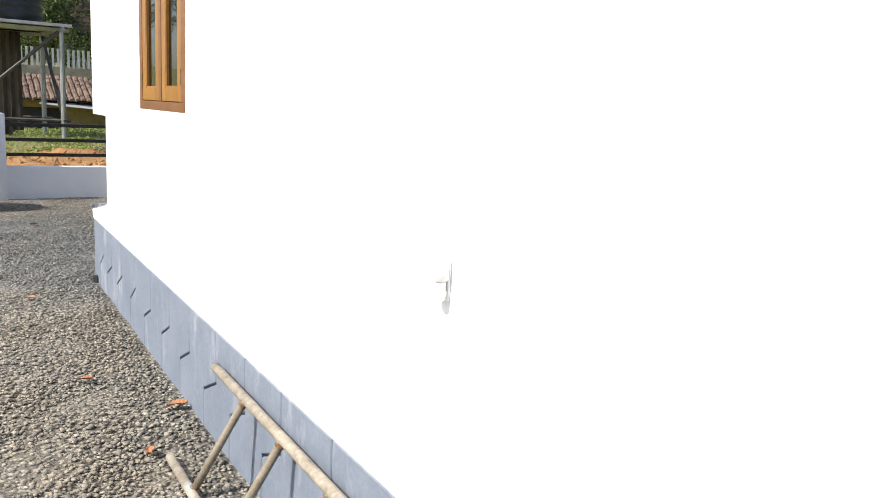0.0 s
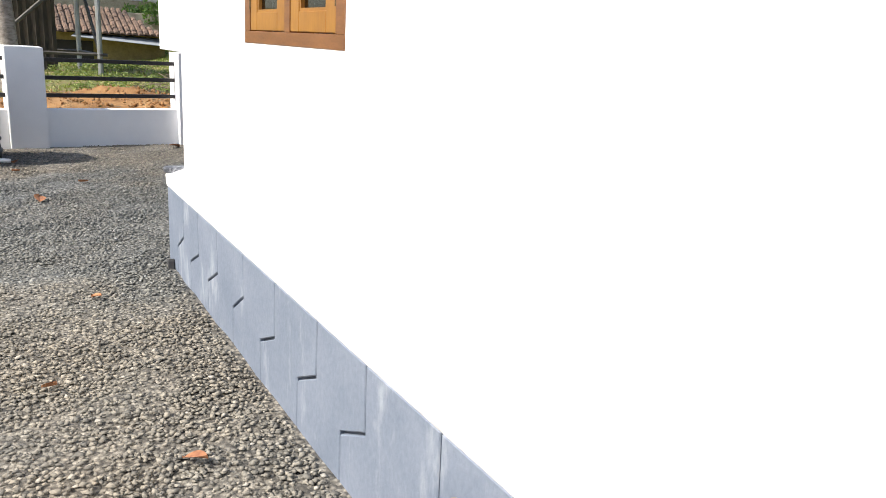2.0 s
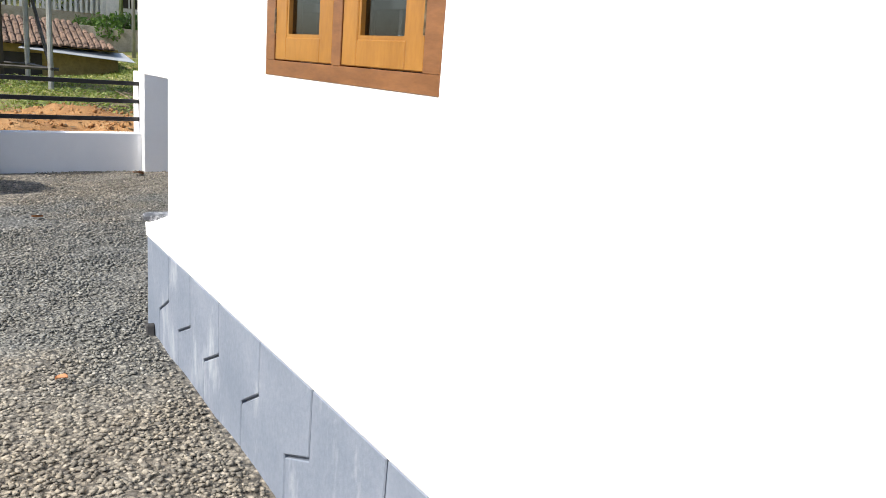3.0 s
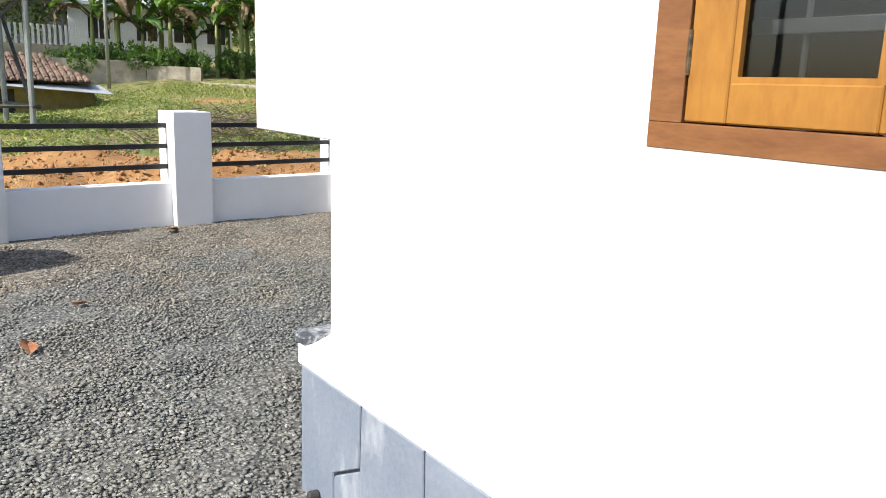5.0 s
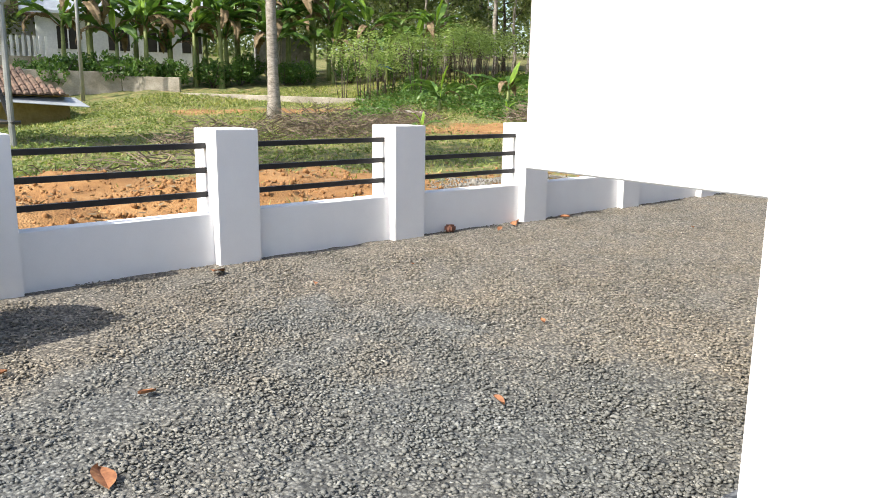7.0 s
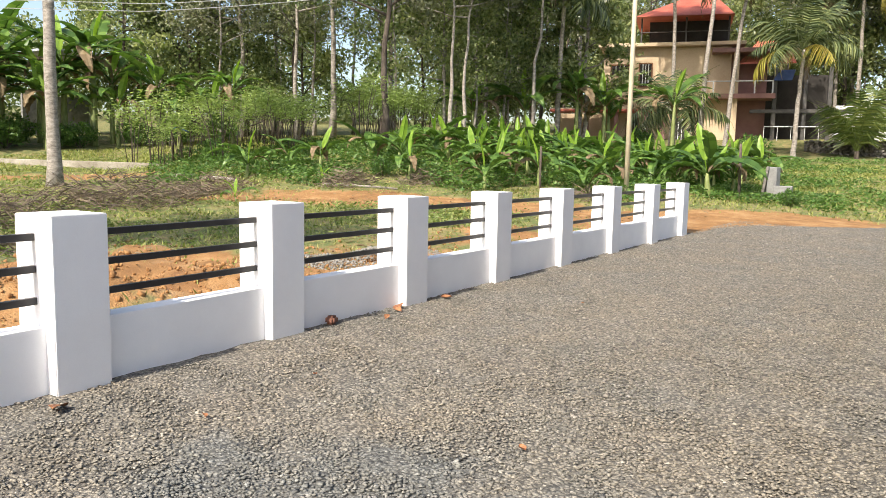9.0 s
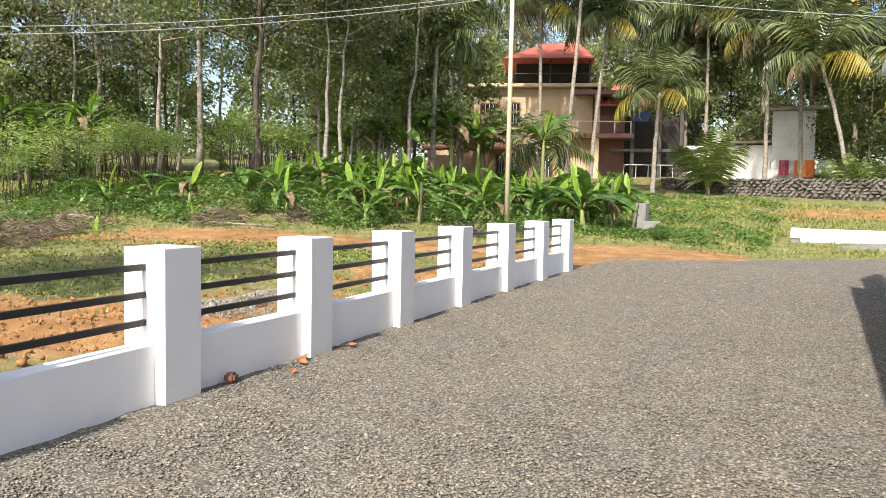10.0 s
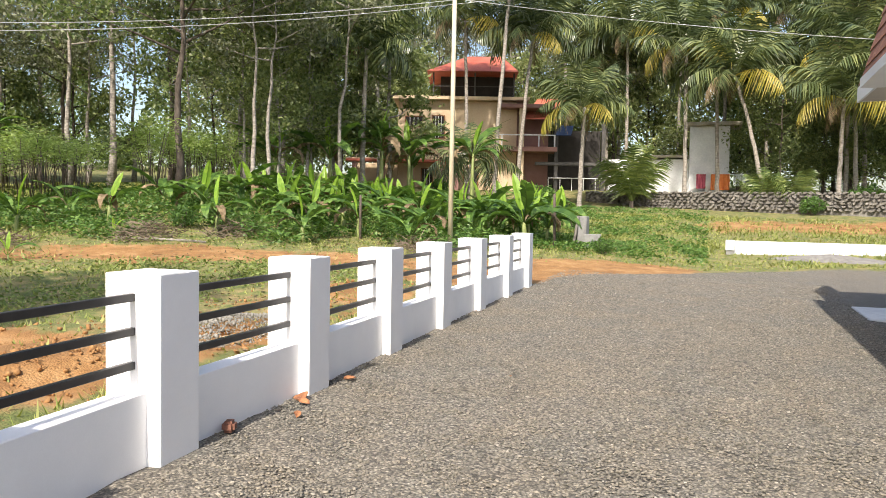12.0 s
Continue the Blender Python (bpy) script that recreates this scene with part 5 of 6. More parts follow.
def gravel():
    rng = np.random.default_rng(13)
    rock = np.array([(0.55, 0.1, -0.05), (-0.5, -0.12, 0.06), (0.08, 0.5, 0.04), (-0.1, -0.46, -0.04), (0.1, -0.05, 0.36), (-0.05, 0.08, -0.36)])
    faces = np.array([(0, 2, 4), (2, 1, 4), (1, 3, 4), (3, 0, 4), (2, 0, 5), (1, 2, 5), (3, 1, 5), (0, 3, 5)])
    zones = [(-1.7, 0.93, 1.4, 12.0, 1600), (0.93, 4.5, 6.95, 12.4, 1600), (4.5, 8.5, 7.2, 12.8, 1300), (-1.2, 0.93, 0.4, 1.4, 1000), (8.5, 13, 7.3, 13.1, 700), (13, 21, 7.0, 13.3, 260), (-1.4, 0.9, 2.0, 9.5, 1000), (0.93, 4.0, 6.95, 11.0, 900)]
    px, py = [], []
    for x0, x1, y0, y1, d in zones:
        n = int((x1 - x0) * (y1 - y0) * d)
        px.append(rng.uniform(x0, x1, n)), py.append(rng.uniform(y0, y1, n))
    x, y = np.concatenate(px), np.concatenate(py)
    ok = (y - fence_y(x) < -0.06) & ~((x > 0.88) & (y < 6.9))
    x, y = x[ok], y[ok]
    n = len(x)
    size = rng.uniform(0.014, 0.033, n) * np.where(rng.random(n) < 0.1, 1.4, 1.0) * (1 + 0.5 * smooth(9, 18, x))
    z = land(x, y) + size * 0.03 + rng.uniform(-0.005, 0.008, n)
    rots = turns(rng, n) * rng.uniform(0.8, 1.25, (n, 3, 1)) * np.array((1.05, 1.05, 0.5))[None, :, None]
    me = scatter("gravel", rock, faces, np.stack([x, y, z], -1), size, rots, CHIPS)
    tagged(new("gravel", me), "loose crushed grey and tan gravel covering the yard", "gravel", kind="stuff")


gravel()


def clods():
    rng = np.random.default_rng(17)
    rock = np.array([(0.5, 0.1, 0), (-0.5, -0.1, 0.05), (0.05, 0.5, 0), (-0.1, -0.5, 0), (0.1, 0, 0.4), (0, 0.05, -0.35)])
    faces = np.array([(0, 2, 4), (2, 1, 4), (1, 3, 4), (3, 0, 4), (2, 0, 5), (1, 2, 5), (3, 1, 5), (0, 3, 5)])
    n = 15000
    x = rng.uniform(-4, 15.5, n)
    out = rng.gamma(3.0, 1.0, n) + 0.4
    y = fence_y(x) + out
    _, soil = cover(x, y)
    ok = rng.random(n) < soil * 1.1 * np.interp(x, [4, 9], [1.0, 0.35])
    x, y = x[ok], y[ok]
    n = len(x)
    size = rng.gamma(1.3, 0.019, n) + 0.008
    me = scatter("clods", rock, faces, np.stack([x, y, land(x, y) + size * 0.15], -1), size, turns(rng, n), CLOD)
    tagged(new("soil_clods", me), "broken orange clods of dug earth", "soil", kind="stuff")


clods()


def brush_pile(x, y, w, d, h, n, seed):
    rnd = random.Random(seed)
    g = Geo()
    for k in range(n):
        a, r = rnd.uniform(0, 6.28), rnd.random() ** 0.7
        px, py = x + math.cos(a) * r * w, y + math.sin(a) * r * d
        z = gz(px, py) + rnd.random() * h * (1 - r * 0.8) + 0.02
        b, e, ln = rnd.uniform(0, 6.28), rnd.uniform(-0.3, 0.6), rnd.uniform(0.25, 0.8)
        q = Vector((math.cos(b) * math.cos(e), math.sin(b) * math.cos(e), math.sin(e))) * ln
        p = Vector((px, py, z))
        g.tube([p, p + q * 0.5 + Vector((0, 0, rnd.uniform(-0.03, 0.06))), p + q], [0.013, 0.01, 0.004], 3, False)
    me = g.mesh("brush_pile", DRY)
    tagged(new("brush_pile", me), "heap of dry cut twigs on the grass", "brush", kind="stuff")


for i, q in enumerate([(11.0, 26.8, 3.0, 1.6, 1.0, 900), (14.5, 27.5, 1.8, 1.0, 0.7, 300), (6.6, 24.0, 1.5, 0.9, 0.8, 300), (18.6, 25.3, 1.2, 0.7, 0.6, 200), (20.8, 23.8, 1.2, 0.8, 0.5, 150), (22.2, 18.2, 0.8, 0.6, 0.4, 100), (4.0, 19.5, 2.6, 1.2, 0.4, 160)]):
    brush_pile(*q, 60 + i)

# ---- further walls, poles and houses ----
def straight_wall(name, a, b, thick, base, top, material, label, parent=None):
    dx, dy = b[0] - a[0], b[1] - a[1]
    ln = math.hypot(dx, dy)
    ob = part(name, Geo().add([(0, 0, base[0]), (ln, 0, base[1]), (ln, thick, base[1]), (0, thick, base[0]), (0, 0, top[0]), (ln, 0, top[1]), (ln, thick, top[1]), (0, thick, top[0])],
                              [(0, 3, 2, 1), (4, 5, 6, 7), (0, 1, 5, 4), (1, 2, 6, 5), (2, 3, 7, 6), (3, 0, 4, 7)]), material, parent, "", 0.02)
    ob.matrix_basis = pose(a[0], a[1], 0, 0, 0, math.degrees(math.atan2(dy, dx)))
    return tagged(ob, label, "wall", kind="structure")


straight_wall("wall_lane_upper", (0.4, 51.5), (11.65, 49.0), 0.25, (0.5, 0.5), (2.35, 2.32), CONCRETE, "stained concrete lane wall")
straight_wall("wall_lane_step", (11.67, 48.98), (14.1, 47.25), 0.25, (0.4, 0.4), (2.12, 2.10), CONCRETE, "lower step of the stained lane wall")
straight_wall("wall_lane_long", (13.6, 46.0), (19.95, 37.3), 0.25, (0.2, 0.2), (1.32, 1.20), CONCRETE, "long low concrete retaining wall")
straight_wall("wall_white_low", (29.9, 8.9), (32.6, -1.6), 0.22, (-0.2, -0.2), (0.78, 0.68), SHED_WHITE, "low white-washed wall with a stained foot")
tagged(part("cement_block", Geo().box(29.75, 30.4, 8.92, 9.2, -0.1, 0.42), BLOCK, None, "", 0.02), "grey block at the end of the low white wall", "block")
tagged(part("cement_block", Geo().box(29.7, 30.45, 8.915, 9.22, 0.424, 0.79), SHED_WHITE, None, "", 0.02), "pale cap block at the end of the low white wall", "block")


def rubble_wall():
    """Dry stone wall, stones laid in rough courses before a dark core."""
    a, b = Vector((54.57, 18.5)), Vector((47.2, -6.0))
    ln, d = (b - a).length, (b - a).normalized()
    ang = math.degrees(math.atan2(d.y, d.x))
    core = straight_wall("wall_rubble", tuple(a), tuple(b), 0.5, (1.2, 0.6), (3.20, 3.04), STONE, "dark dry-stone rubble wall holding the terrace")
    rnd = random.Random(12)
    shapes = []
    for k in range(6):
        n = 7
        ring = [(math.cos(j * math.tau / n) * rnd.uniform(0.42, 0.55), math.sin(j * math.tau / n) * rnd.uniform(0.38, 0.55)) for j in range(n)]
        g = Geo().add([(p[0], 0.05, p[1]) for p in ring] + [(p[0] * 0.72, -0.16 - rnd.uniform(0, 0.06), p[1] * 0.72) for p in ring], [tuple(range(n, 2 * n))] + [(j, (j + 1) % n, (j + 1) % n + n, j + n) for j in range(n)])
        shapes.append(tidy(g.mesh("stone", STONE)))
    x = 0.0
    rest = []
    for course in range(6):
        x = rnd.uniform(0, 0.3)
        while x < ln - 0.2:
            w = rnd.uniform(0.24, 0.50)
            k = x / ln
            top, foot = 3.30 - 0.14 * k, 2.20 - 0.2 * k
            hgt = (top - foot) / 6
            st = part("stone", shapes[rnd.randrange(6)], STONE, core)
            st.matrix_basis = pose(x + w / 2, 0, foot + hgt * (course + 0.5) + rnd.uniform(-0.03, 0.03), 0, rnd.uniform(-35, 35), 0) @ Matrix.Diagonal((w * rnd.uniform(0.85, 1.15), rnd.uniform(0.7, 1.5), hgt * rnd.uniform(0.9, 1.4), 1))
            x += w


rubble_wall()


def sand_heap():
    g, n = Geo(), 22
    for i in range(n + 1):
        for k in range(n + 1):
            u, v = i / n * 2 - 1, k / n * 2 - 1
            r = math.hypot(u, v)
            g.v.append((29.0 + u * 0.8, 5.9 + v * 2.3, gz(29.0, 5.9) - 0.05 + 0.27 * max(0, 1 - r) ** 0.8 + 0.02 * math.sin(u * 9) * math.cos(v * 13)))
    g.f = [(i * (n + 1) + k, (i + 1) * (n + 1) + k, (i + 1) * (n + 1) + k + 1, i * (n + 1) + k + 1) for i in range(n) for k in range(n)]
    tagged(part("sand_heap", g, SAND, None, "", 0, True), "small heap of grey sand by the low wall", "heap", kind="stuff")


sand_heap()


def rubble_heap():
    rng = np.random.default_rng(23)
    n = 5200
    a, r = rng.uniform(0, 6.28, n), rng.random(n) ** 0.6
    x, y = 8.2 + np.cos(a) * r * 1.6, 15.2 + np.sin(a) * r * 0.8
    size = rng.gamma(1.3, 0.010, n) + 0.008
    z = land(x, y) + 0.12 * (1 - r) + size * 0.1
    rock = np.array([(0.5, 0.1, 0), (-0.5, -0.1, 0.05), (0.05, 0.5, 0), (-0.1, -0.5, 0), (0.1, 0, 0.4), (0, 0.05, -0.35)])
    faces = np.array([(0, 2, 4), (2, 1, 4), (1, 3, 4), (3, 0, 4), (2, 0, 5), (1, 2, 5), (3, 1, 5), (0, 3, 5)])
    me = scatter("rubble_heap", rock, faces, np.stack([x, y, z], -1), size, turns(rng, n), RUBBLE)
    tagged(new("rubble_heap", me), "pale heap of lime rubble behind the fence", "rubble", kind="stuff")


rubble_heap()


def rod(name, x, y, h, r, material, label, category, lean=(0.0, 0.0), taper=0.75):
    z = gz(x, y)
    return tagged(part(name, Geo().tube([(x, y, z - 0.3), (x + lean[0] * 0.5, y + lean[1] * 0.5, z + h * 0.5), (x + lean[0], y + lean[1], z + h)], [r, r * (1 + taper) / 2, r * taper], 10), material, None, "", 0, True), label, category)


rod("utility_pole", 23.31, 17.48, 9.5, 0.085, POLE_PAINT, "slim cream-painted steel pole beside the banana field", "pole", (0.05, 0.0))
rod("lane_pole", 9.35, 47.5, 8.5, 0.10, GALV, "grey steel lamp pole on the lane", "pole")
rod("wooden_stake", 23.2, 20.6, 1.45, 0.045, BARK, "rough wooden stake among the bananas", "stake", (0.03, 0.02), 0.8)
rod("wooden_stake", 26.3, 14.73, 1.8, 0.055, BARK, "rough wooden stake at the edge of the field", "stake", (0.02, 0.05), 0.8)
rod("wooden_stake", 20.6, 38.1, 1.9, 0.06, BARK, "wooden stake with a scrap of blue sheet", "stake", (0.0, 0.05), 0.9)
tagged(part("blue_sheet", Geo().add([(20.3, 38.0, 2.75), (21.2, 37.8, 2.68), (21.5, 38.1, 2.62), (20.5, 38.3, 2.82), (20.9, 38.0, 2.88)], [(0, 1, 4), (1, 2, 4), (2, 3, 4), (3, 0, 4), (0, 3, 2, 1)]), BLUE_TARP), "scrap of blue plastic sheet draped on a stake", "sheet")


def logs():
    for (x0, y0), (x1, y1), w in (((18.1, 26.0), (18.95, 23.5), 0.05), ((16.8, 33.1), (17.1, 31.7), 0.09), ((16.7, 30.8), (17.0, 29.2), 0.07), ((16.5, 33.5), (16.9, 32.0), 0.06), ((3.2, 20.5), (4.6, 21.2), 0.03)):
        pts = [(x0 + (x1 - x0) * k / 4, y0 + (y1 - y0) * k / 4, gz(x0 + (x1 - x0) * k / 4, y0 + (y1 - y0) * k / 4) + w * 0.8) for k in range(5)]
        tagged(part("fallen_pole", Geo().tube(pts, [w, w * 0.95, w * 0.9, w * 0.85, w * 0.75], 8), BARK_PALE, None, "", 0, True), "pale cut pole lying on the rough ground", "pole", "fallen poles")


logs()


def wires():
    for i, (a, b, sag) in enumerate([((14.5, 30.2, 6.4), (23.6, 18.5, 8.35), 0.25), ((14.5, 30.6, 6.2), (23.6, 18.9, 8.2), 0.25), ((28.5, 20.5, 10.1), (30.4, -4.0, 6.9), 0.4)]):
        pts = [Vector(a).lerp(Vector(b), k / 16) - Vector((0, 0, sag * 4 * (k / 16) * (1 - k / 16))) for k in range(17)]
        # carried on past the view to both sides
        d = (pts[1] - pts[0]) * 30
        e = (pts[-1] - pts[-2]) * 30
        tagged(part("overhead_wire", Geo().tube([pts[0] - d + Vector((0, 0, 2)), *pts, pts[-1] + e], [0.011] * 19, 5), WIRE), "thin bright overhead wire", "wire", "overhead wires")


wires()


def concrete_blocks():
    for x, y, z, s, t, lab in ((27.6, 13.65, 0.0, (0.45, 0.60, 0.46), 8, "grey cement block lying by the field"), (27.7, 14.0, 0.0, (0.38, 0.32, 1.05), -6, "grey cement block standing on end"), (27.6, 14.3, 0.0, (0.42, 0.09, 1.05), 4, "dark stone slab leaning on a block")):
        b = tagged(part("cement_block", Geo().box(-s[0] / 2, s[0] / 2, -s[1] / 2, s[1] / 2, -0.1, s[2]), STONE if s[1] < 0.1 else BLOCK, None, "", 0.02), lab, "block")
        b.matrix_basis = pose(x, y, gz(x, y) + z, 8 if s[1] < 0.1 else 0, 0, t)


concrete_blocks()


def far_house():
    """Beige two-storey house with red roofs; u runs across its front, v away from it."""
    h = thing("house", "two-storey beige house with red roofs behind the palms", "house", at=pose(57.2, 28.0, 0.4, 0, 0, -71.0))
    # local x: across (towards -y in the world), local y: away from the yard
    def b(name, x0, x1, y0, y1, z0, z1, mat, label="", bev=0.02):
        return part(name, Geo().box(x0, x1, y0, y1, z0, z1), mat, h, label, bev)
    b("wall", -5.6, 3.6, 0.0, 8.0, 2.3, 9.9, BEIGE)
    b("slab", -6.0, 4.5, -0.7, 8.3, 9.92, 10.18, BEIGE, "cream roof slab")
    b("band", -9.4, -0.8, -1.8, 0.0, 5.05, 5.22, ROOF_RED, "red tiled sunshade band")
    b("slab", -9.4, -0.8, -1.7, 0.0, 5.23, 5.34, BEIGE)
    b("wall", -9.0, -5.65, 0.6, 6.0, 2.5, 5.04, BEIGE)
    for x in (-8.8, -6.6, -4.4, -2.2, -1.0):
        b("pillar", x - 0.16, x + 0.16, -1.6, -1.25, 2.5, 5.04, PINK_WALL)
    for x0, x1, z0, z1 in ((-5.0, -3.75, 7.95, 8.62), (-2.9, -2.05, 7.05, 8.7), (-3.7, -2.9, 3.0, 4.6), (-0.4, 0.6, 3.0, 4.7)):
        w = part("window", Geo().box(x0, x1, -0.06, 0.02, z0, z1), INSIDE_SHADE, h, "dark barred window", 0.01)
        g = Geo().box(x0 - 0.09, x0, -0.09, 0.0, z0 - 0.09, z1 + 0.09).box(x1, x1 + 0.09, -0.09, 0.0, z0 - 0.09, z1 + 0.09).box(x0, x1, -0.09, 0.0, z1, z1 + 0.09).box(x0, x1, -0.09, 0.0, z0 - 0.09, z0)
        part("frame", g, WOOD_DARK, w, "brown wooden frame")
        for k in range(1, 4):
            x = x0 + (x1 - x0) * k / 4
            part("bar", Geo().box(x - 0.025, x + 0.025, -0.085, -0.065, z0, z1), SHED_WHITE, w, "pale window bar")
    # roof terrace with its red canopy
    # closed box; the shade under the canopy is put into its dark colour
    b("wall", -2.4, 3.4, 1.6, 6.5, 10.19, 12.1, INSIDE_SHADE, "solid terrace room coloured dark for its inner shade")
    for x in (-2.9, 0.3, 3.3):
        b("pillar", x - 0.06, x + 0.06, -0.2, -0.08, 10.19, 12.05, STEEL_DARK)
    b("railing", -3.0, 3.6, -0.3, -0.26, 10.95, 11.02, STEEL_DARK)
    part("roof", Geo().add([(-3.4, -0.9, 12.05), (3.6, -0.9, 12.05), (3.6, 7.5, 12.05), (-3.4, 7.5, 12.05), (-0.2, 2.6, 13.85), (2.5, 2.6, 13.85)], [(0, 1, 5, 4), (1, 2, 5), (2, 3, 4, 5), (3, 0, 4), (0, 3, 2, 1)]), ROOF_RED, h, "red sheet canopy roof")
    # balcony side
    b("wall", 3.62, 6.2, 1.2, 7.0, 2.5, 9.4, PINK_WALL)
    b("balcony", 0.9, 6.6, -1.4, 1.1, 6.0, 6.35, PINK_WALL, "pink balcony slab")
    b("balcony", 2.2, 6.4, -1.2, 1.1, 9.3, 9.6, PINK_WALL, "pink upper balcony slab")
    for x in (1.0, 2.4, 3.8, 5.2, 6.4):
        b("baluster", x - 0.05, x + 0.05, -1.3, -1.2, 6.36, 7.2, SHED_WHITE)
    b("railing", 0.95, 6.5, -1.32, -1.2, 7.2, 7.28, SHED_WHITE)
    b("pillar", 3.7, 4.1, -1.1, -0.7, 2.5, 9.29, BEIGE)
    # side wing with a lower red roof; the car port's shade is a near-black box
    b("wall", 6.22, 10.4, 1.6, 8.0, 2.5, 7.9, INSIDE_SHADE, "solid car port block coloured dark for its inner shade")
    part("roof", Geo().add([(4.1, -0.6, 8.5), (7.9, -0.6, 8.5), (7.8, 4.2, 10.7), (5.6, 4.2, 10.7), (4.1, -0.6, 8.6), (7.9, -0.6, 8.6), (7.8, 4.2, 10.8), (5.6, 4.2, 10.8)],
                           [(0, 3, 2, 1), (4, 5, 6, 7), (0, 1, 5, 4), (1, 2, 6, 5), (2, 3, 7, 6), (3, 0, 4, 7)]), ROOF_RED, h, "red sheet roof")
    b("band", 5.0, 11.6, -0.9, -0.5, 5.0, 5.25, STEEL_DARK, "dark steel beam")
    for x in (6.6, 8.6, 10.2):
        b("pillar", x - 0.14, x + 0.14, -0.8, -0.55, 2.5, 8.2, STEEL_DARK)
    part("solar_panel", Geo().add([(6.4, -1.6, 7.2), (7.6, -1.6, 7.2), (7.9, -0.7, 8.0), (6.9, -0.7, 8.0), (6.4, -1.6, 7.26), (7.6, -1.6, 7.26), (7.9, -0.7, 8.06), (6.9, -0.7, 8.06)],
                                  [(0, 3, 2, 1), (4, 5, 6, 7), (0, 1, 5, 4), (1, 2, 6, 5), (2, 3, 7, 6), (3, 0, 4, 7)]), SOLAR, h, "tilted blue solar panel")
    for k in range(7):
        b("bar", 6.0 + k * 0.9, 6.04 + k * 0.9, -0.95, -0.9, 3.0, 4.0, SHED_WHITE)
    b("railing", 6.0, 11.5, -0.96, -0.9, 4.0, 4.06, SHED_WHITE)


far_house()


def shed():
    s = thing("shed", "white-washed outbuilding with flat concrete roofs", "shed", at=pose(60.13, 11.85, 0.42, 0, 0, -88.0))
    part("tower_block", Geo().box(0.0, 2.8, 0, 3.0, 2.0, 7.9), SHED_WHITE, s, "", 0.03)
    part("roof_slab", Geo().box(-0.3, 3.6, -0.3, 3.2, 7.92, 8.2), CONCRETE, s, "grey concrete slab", 0.03)
    part("annex_wall", Geo().box(-5.9, -0.02, 0.2, 3.0, 2.0, 5.5), SHED_WHITE, s, "", 0.03)
    part("roof_slab", Geo().box(-3.4, -0.05, -0.2, 3.1, 5.62, 5.8), CONCRETE, s, "grey concrete slab", 0.03)
    # thin dark slab, inner shade given as colour
    part("opening", Geo().box(-4.2, -3.5, 0.14, 0.22, 4.4, 5.2), INSIDE_SHADE, s, "window opening panel coloured dark for the shade inside", 0.01)
    for x0, x1, z0, mat, lab in ((0.55, 1.2, 3.3, CLOTH_RED, "red cloth drying on a line"), (1.55, 2.85, 3.2, CLOTH_ORANGE, "orange cloth drying on a line"), (3.1, 3.9, 3.5, CLOTH_PALE, "pale cloth drying on a line")):
        g, n = Geo(), 14
        front = [(x0 + (x1 - x0) * k / n, -0.6 + 0.05 * math.sin(k * 1.6)) for k in range(n + 1)]
        g.prism(front + [(p[0], p[1] + 0.015) for p in reversed(front)], "z", z0, 4.35)
        c = tagged(part("hanging_cloth", g, mat), lab, "cloth", "washing on the line")
        c.matrix_basis = s.matrix_basis.copy()
    ln = tagged(part("clothes_line", Geo().tube([(0.0, -0.59, 4.36), (2.2, -0.59, 4.355), (5.2, -0.59, 4.4)], [0.012] * 3, 5), WIRE), "washing line stretched by the shed", "line")
    ln.matrix_basis = s.matrix_basis.copy()
    pst = tagged(part("line_post", Geo().tube([(5.2, -0.59, 2.2), (5.2, -0.59, 4.5)], [0.06, 0.05], 8), BARK), "post holding the washing line", "post")
    pst.matrix_basis = s.matrix_basis.copy()


shed()


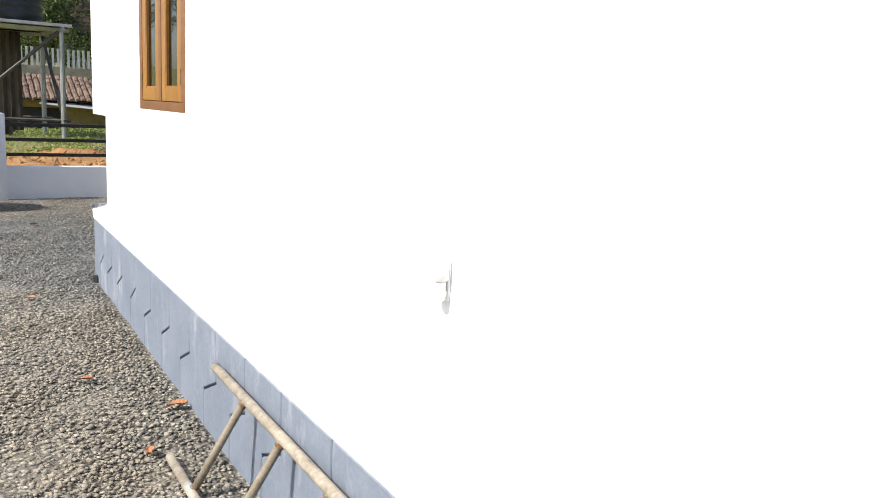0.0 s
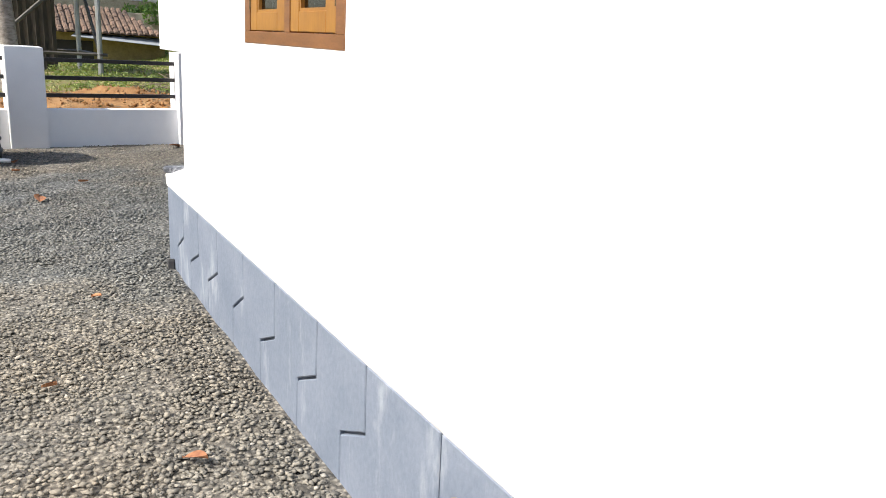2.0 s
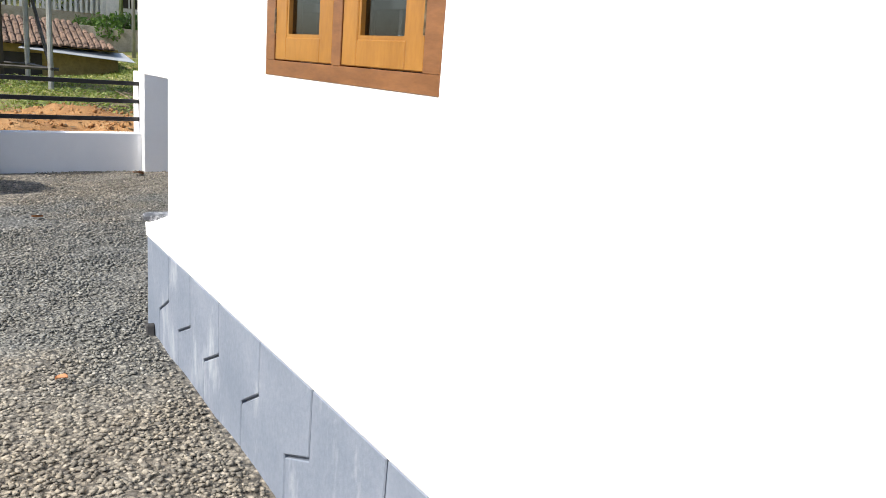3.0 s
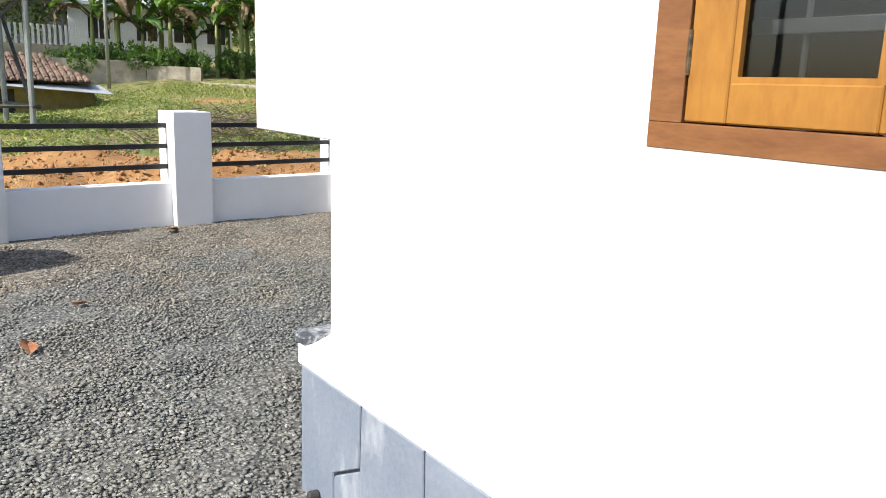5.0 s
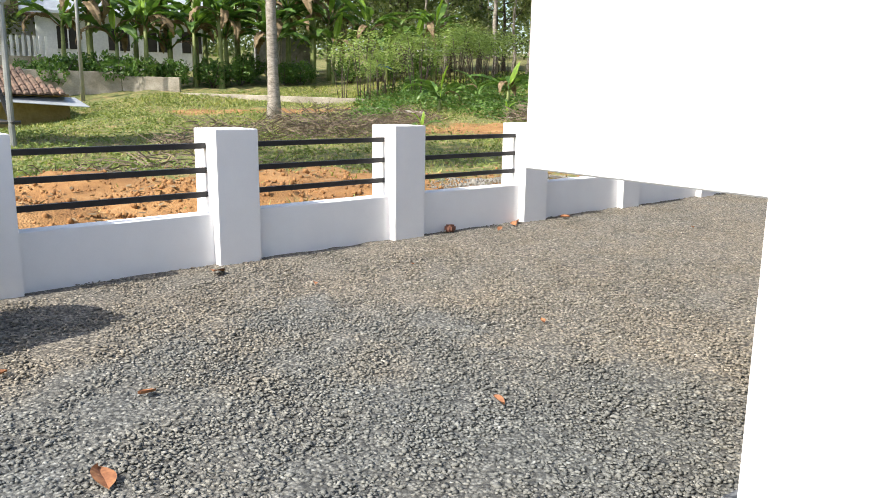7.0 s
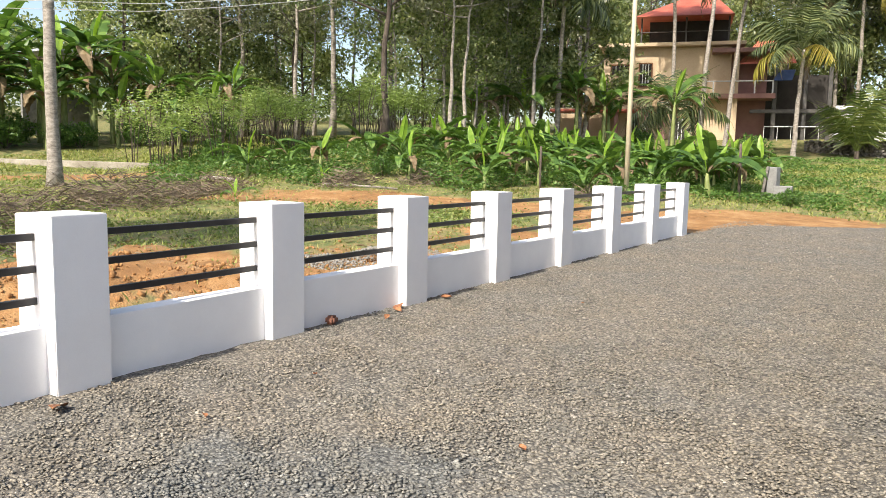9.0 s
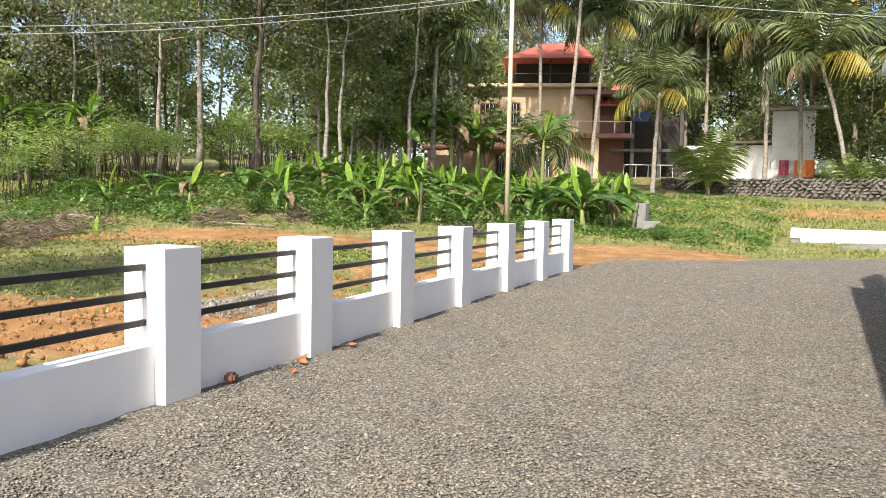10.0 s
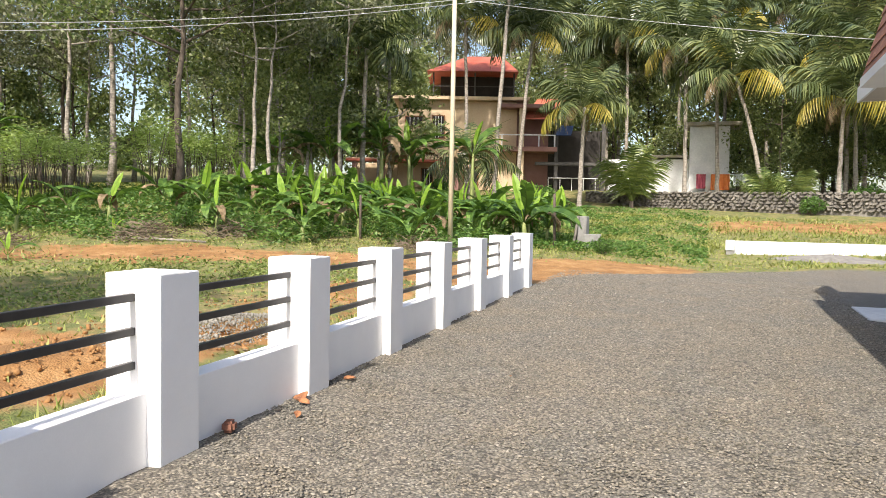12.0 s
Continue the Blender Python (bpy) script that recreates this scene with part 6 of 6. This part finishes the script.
def white_house():
    h = thing("house", "white bungalow with a grey roof behind the lane wall", "house", at=pose(14.0, 60.5, 0, 0, 0, -12.0))
    part("wall", Geo().box(-4.0, 6.5, 0, 7, 1.5, 6.3), SHED_WHITE, h, "", 0.02)
    part("roof", Geo().prism([(-0.9, 6.0), (3.5, 8.6), (7.9, 6.0), (7.9, 6.2), (3.5, 8.8), (-0.9, 6.2)], "x", -4.8, 7.2), SHEET, h, "pale grey sheet roof")
    for x in (-2.8, 0.2, 2.6, 4.8):
        w = part("window", Geo().box(x, x + 1.3, -0.05, 0.03, 3.9, 5.3), INSIDE_SHADE, h, "dark window", 0.01)
        part("frame", Geo().box(x - 0.08, x, -0.09, 0, 3.8, 5.4).box(x + 1.3, x + 1.38, -0.09, 0, 3.8, 5.4).box(x + 0.6, x + 0.68, -0.09, -0.055, 3.9, 5.3).box(x, x + 1.3, -0.09, 0, 5.3, 5.4), SHED_WHITE, w)
    h2 = thing("house", "white house with a red tile roof and a picket fence", "house", at=pose(10.4, 65.5, 0, 0, 0, -5))
    part("wall", Geo().box(-3.4, 2.8, 0, 7, 1.5, 6.2), SHED_WHITE, h2, "", 0.02)
    part("roof", Geo().prism([(-1.0, 6.0), (3.5, 9.2), (8.0, 6.0), (8.0, 6.2), (3.5, 9.4), (-1.0, 6.2)], "x", -4.2, 3.6), ROOF_TILE, h2, "brown tile roof")
    f = thing("picket_fence", "white picket fence on a concrete footing", "fence")
    part("footing", Geo().box(-4.0, 9.6, 56.4, 56.6, 1.2, 3.2), CONCRETE, f)
    for k in range(46):
        x = -3.9 + k * 0.3
        part("picket", Geo().box(x, x + 0.14, 56.44, 56.5, 3.2, 4.35), SHED_WHITE, f)
    b = thing("shelter", "open shelter with a blue-grey sheet roof", "shelter", at=pose(24.0, 52.0, 0))
    part("roof", Geo().box(-2.6, 2.2, -1.5, 3, 7.2, 7.35), SHEET, b, "", 0.02)
    for x in (-2.3, 2.0):
        part("post", Geo().box(x - 0.08, x + 0.08, -1.3, -1.14, 2.0, 7.2), CONCRETE, b)
    part("wall", Geo().box(-2.2, 1.9, 2.6, 2.8, 2.0, 5.0), BLOCK, b)


white_house()


def litter():
    rnd = random.Random(8)
    for i, (x, y, s) in enumerate([(1.97, 12.05, 0.2), (0.27, 8.98, 0.17), (5.87, 12.58, 0.22), (0.68, 9.76, 0.09), (0.14, 10.46, 0.09), (2.05, 8.66, 0.08), (0.5, 4.3, 0.10), (0.84, 3.77, 0.10), (-0.26, 8.23, 0.12), (0.15, 11.03, 0.14), (6.68, 12.55, 0.13), (5.38, 12.33, 0.1), (2.44, 11.26, 0.07), (5.73, 12.48, 0.12),
                                   (-0.2, 3.9, 0.07), (0.62, 3.3, 0.07), (3.2, 9.5, 0.06), (0.1, 5.1, 0.06), (7.4, 11.2, 0.07), (0.4, 6.2, 0.06), (3.5, 11.4, 0.05)]):
        n, g = 7, Geo()
        for k in range(n + 1):
            u = k / n
            w = math.sin(u * math.pi) ** 0.7 * 0.28 * s
            g.v += [(u * s - s / 2, -w, 0.02 + 0.15 * w + 0.05 * s * math.sin(u * 4 + i)), (u * s - s / 2, 0, 0.012 + 0.06 * s * math.sin(u * 3 + i)), (u * s - s / 2, w, 0.025 + 0.3 * w)]
        g.f = [(k * 3 + j, k * 3 + j + 1, k * 3 + j + 4, k * 3 + j + 3) for k in range(n) for j in range(2)]
        lf = tagged(part("fallen_leaf", g, DRY_LEAF), "curled reddish-brown dry leaf on the gravel", "leaf", "fallen leaves")
        lf.matrix_basis = pose(x, y, 0.012, rnd.uniform(-15, 15), rnd.uniform(-15, 15), rnd.uniform(0, 360))
    b = tagged(part("broken_brick", Geo().box(-0.07, 0.07, -0.045, 0.045, -0.01, 0.07), BRICK, None, "", 0.02, segments=2), "broken red brick at the foot of the fence wall", "brick")
    b.matrix_basis = pose(4.84, 12.56, 0.02, 0, 6, 25)
    st = tagged(part("dark_stone", Geo().prism([(-0.05, -0.02), (0.045, -0.02), (0.05, 0.03), (0.01, 0.10), (-0.03, 0.085)], "y", -0.035, 0.04), DARK_STONE, None, "", 0.012), "dark broken stone at the foot of the plinth corner", "stone")
    st.matrix_basis = pose(0.888, 6.70, 0.005, 0, 0, 80) @ Matrix.Scale(0.6, 4)


litter()
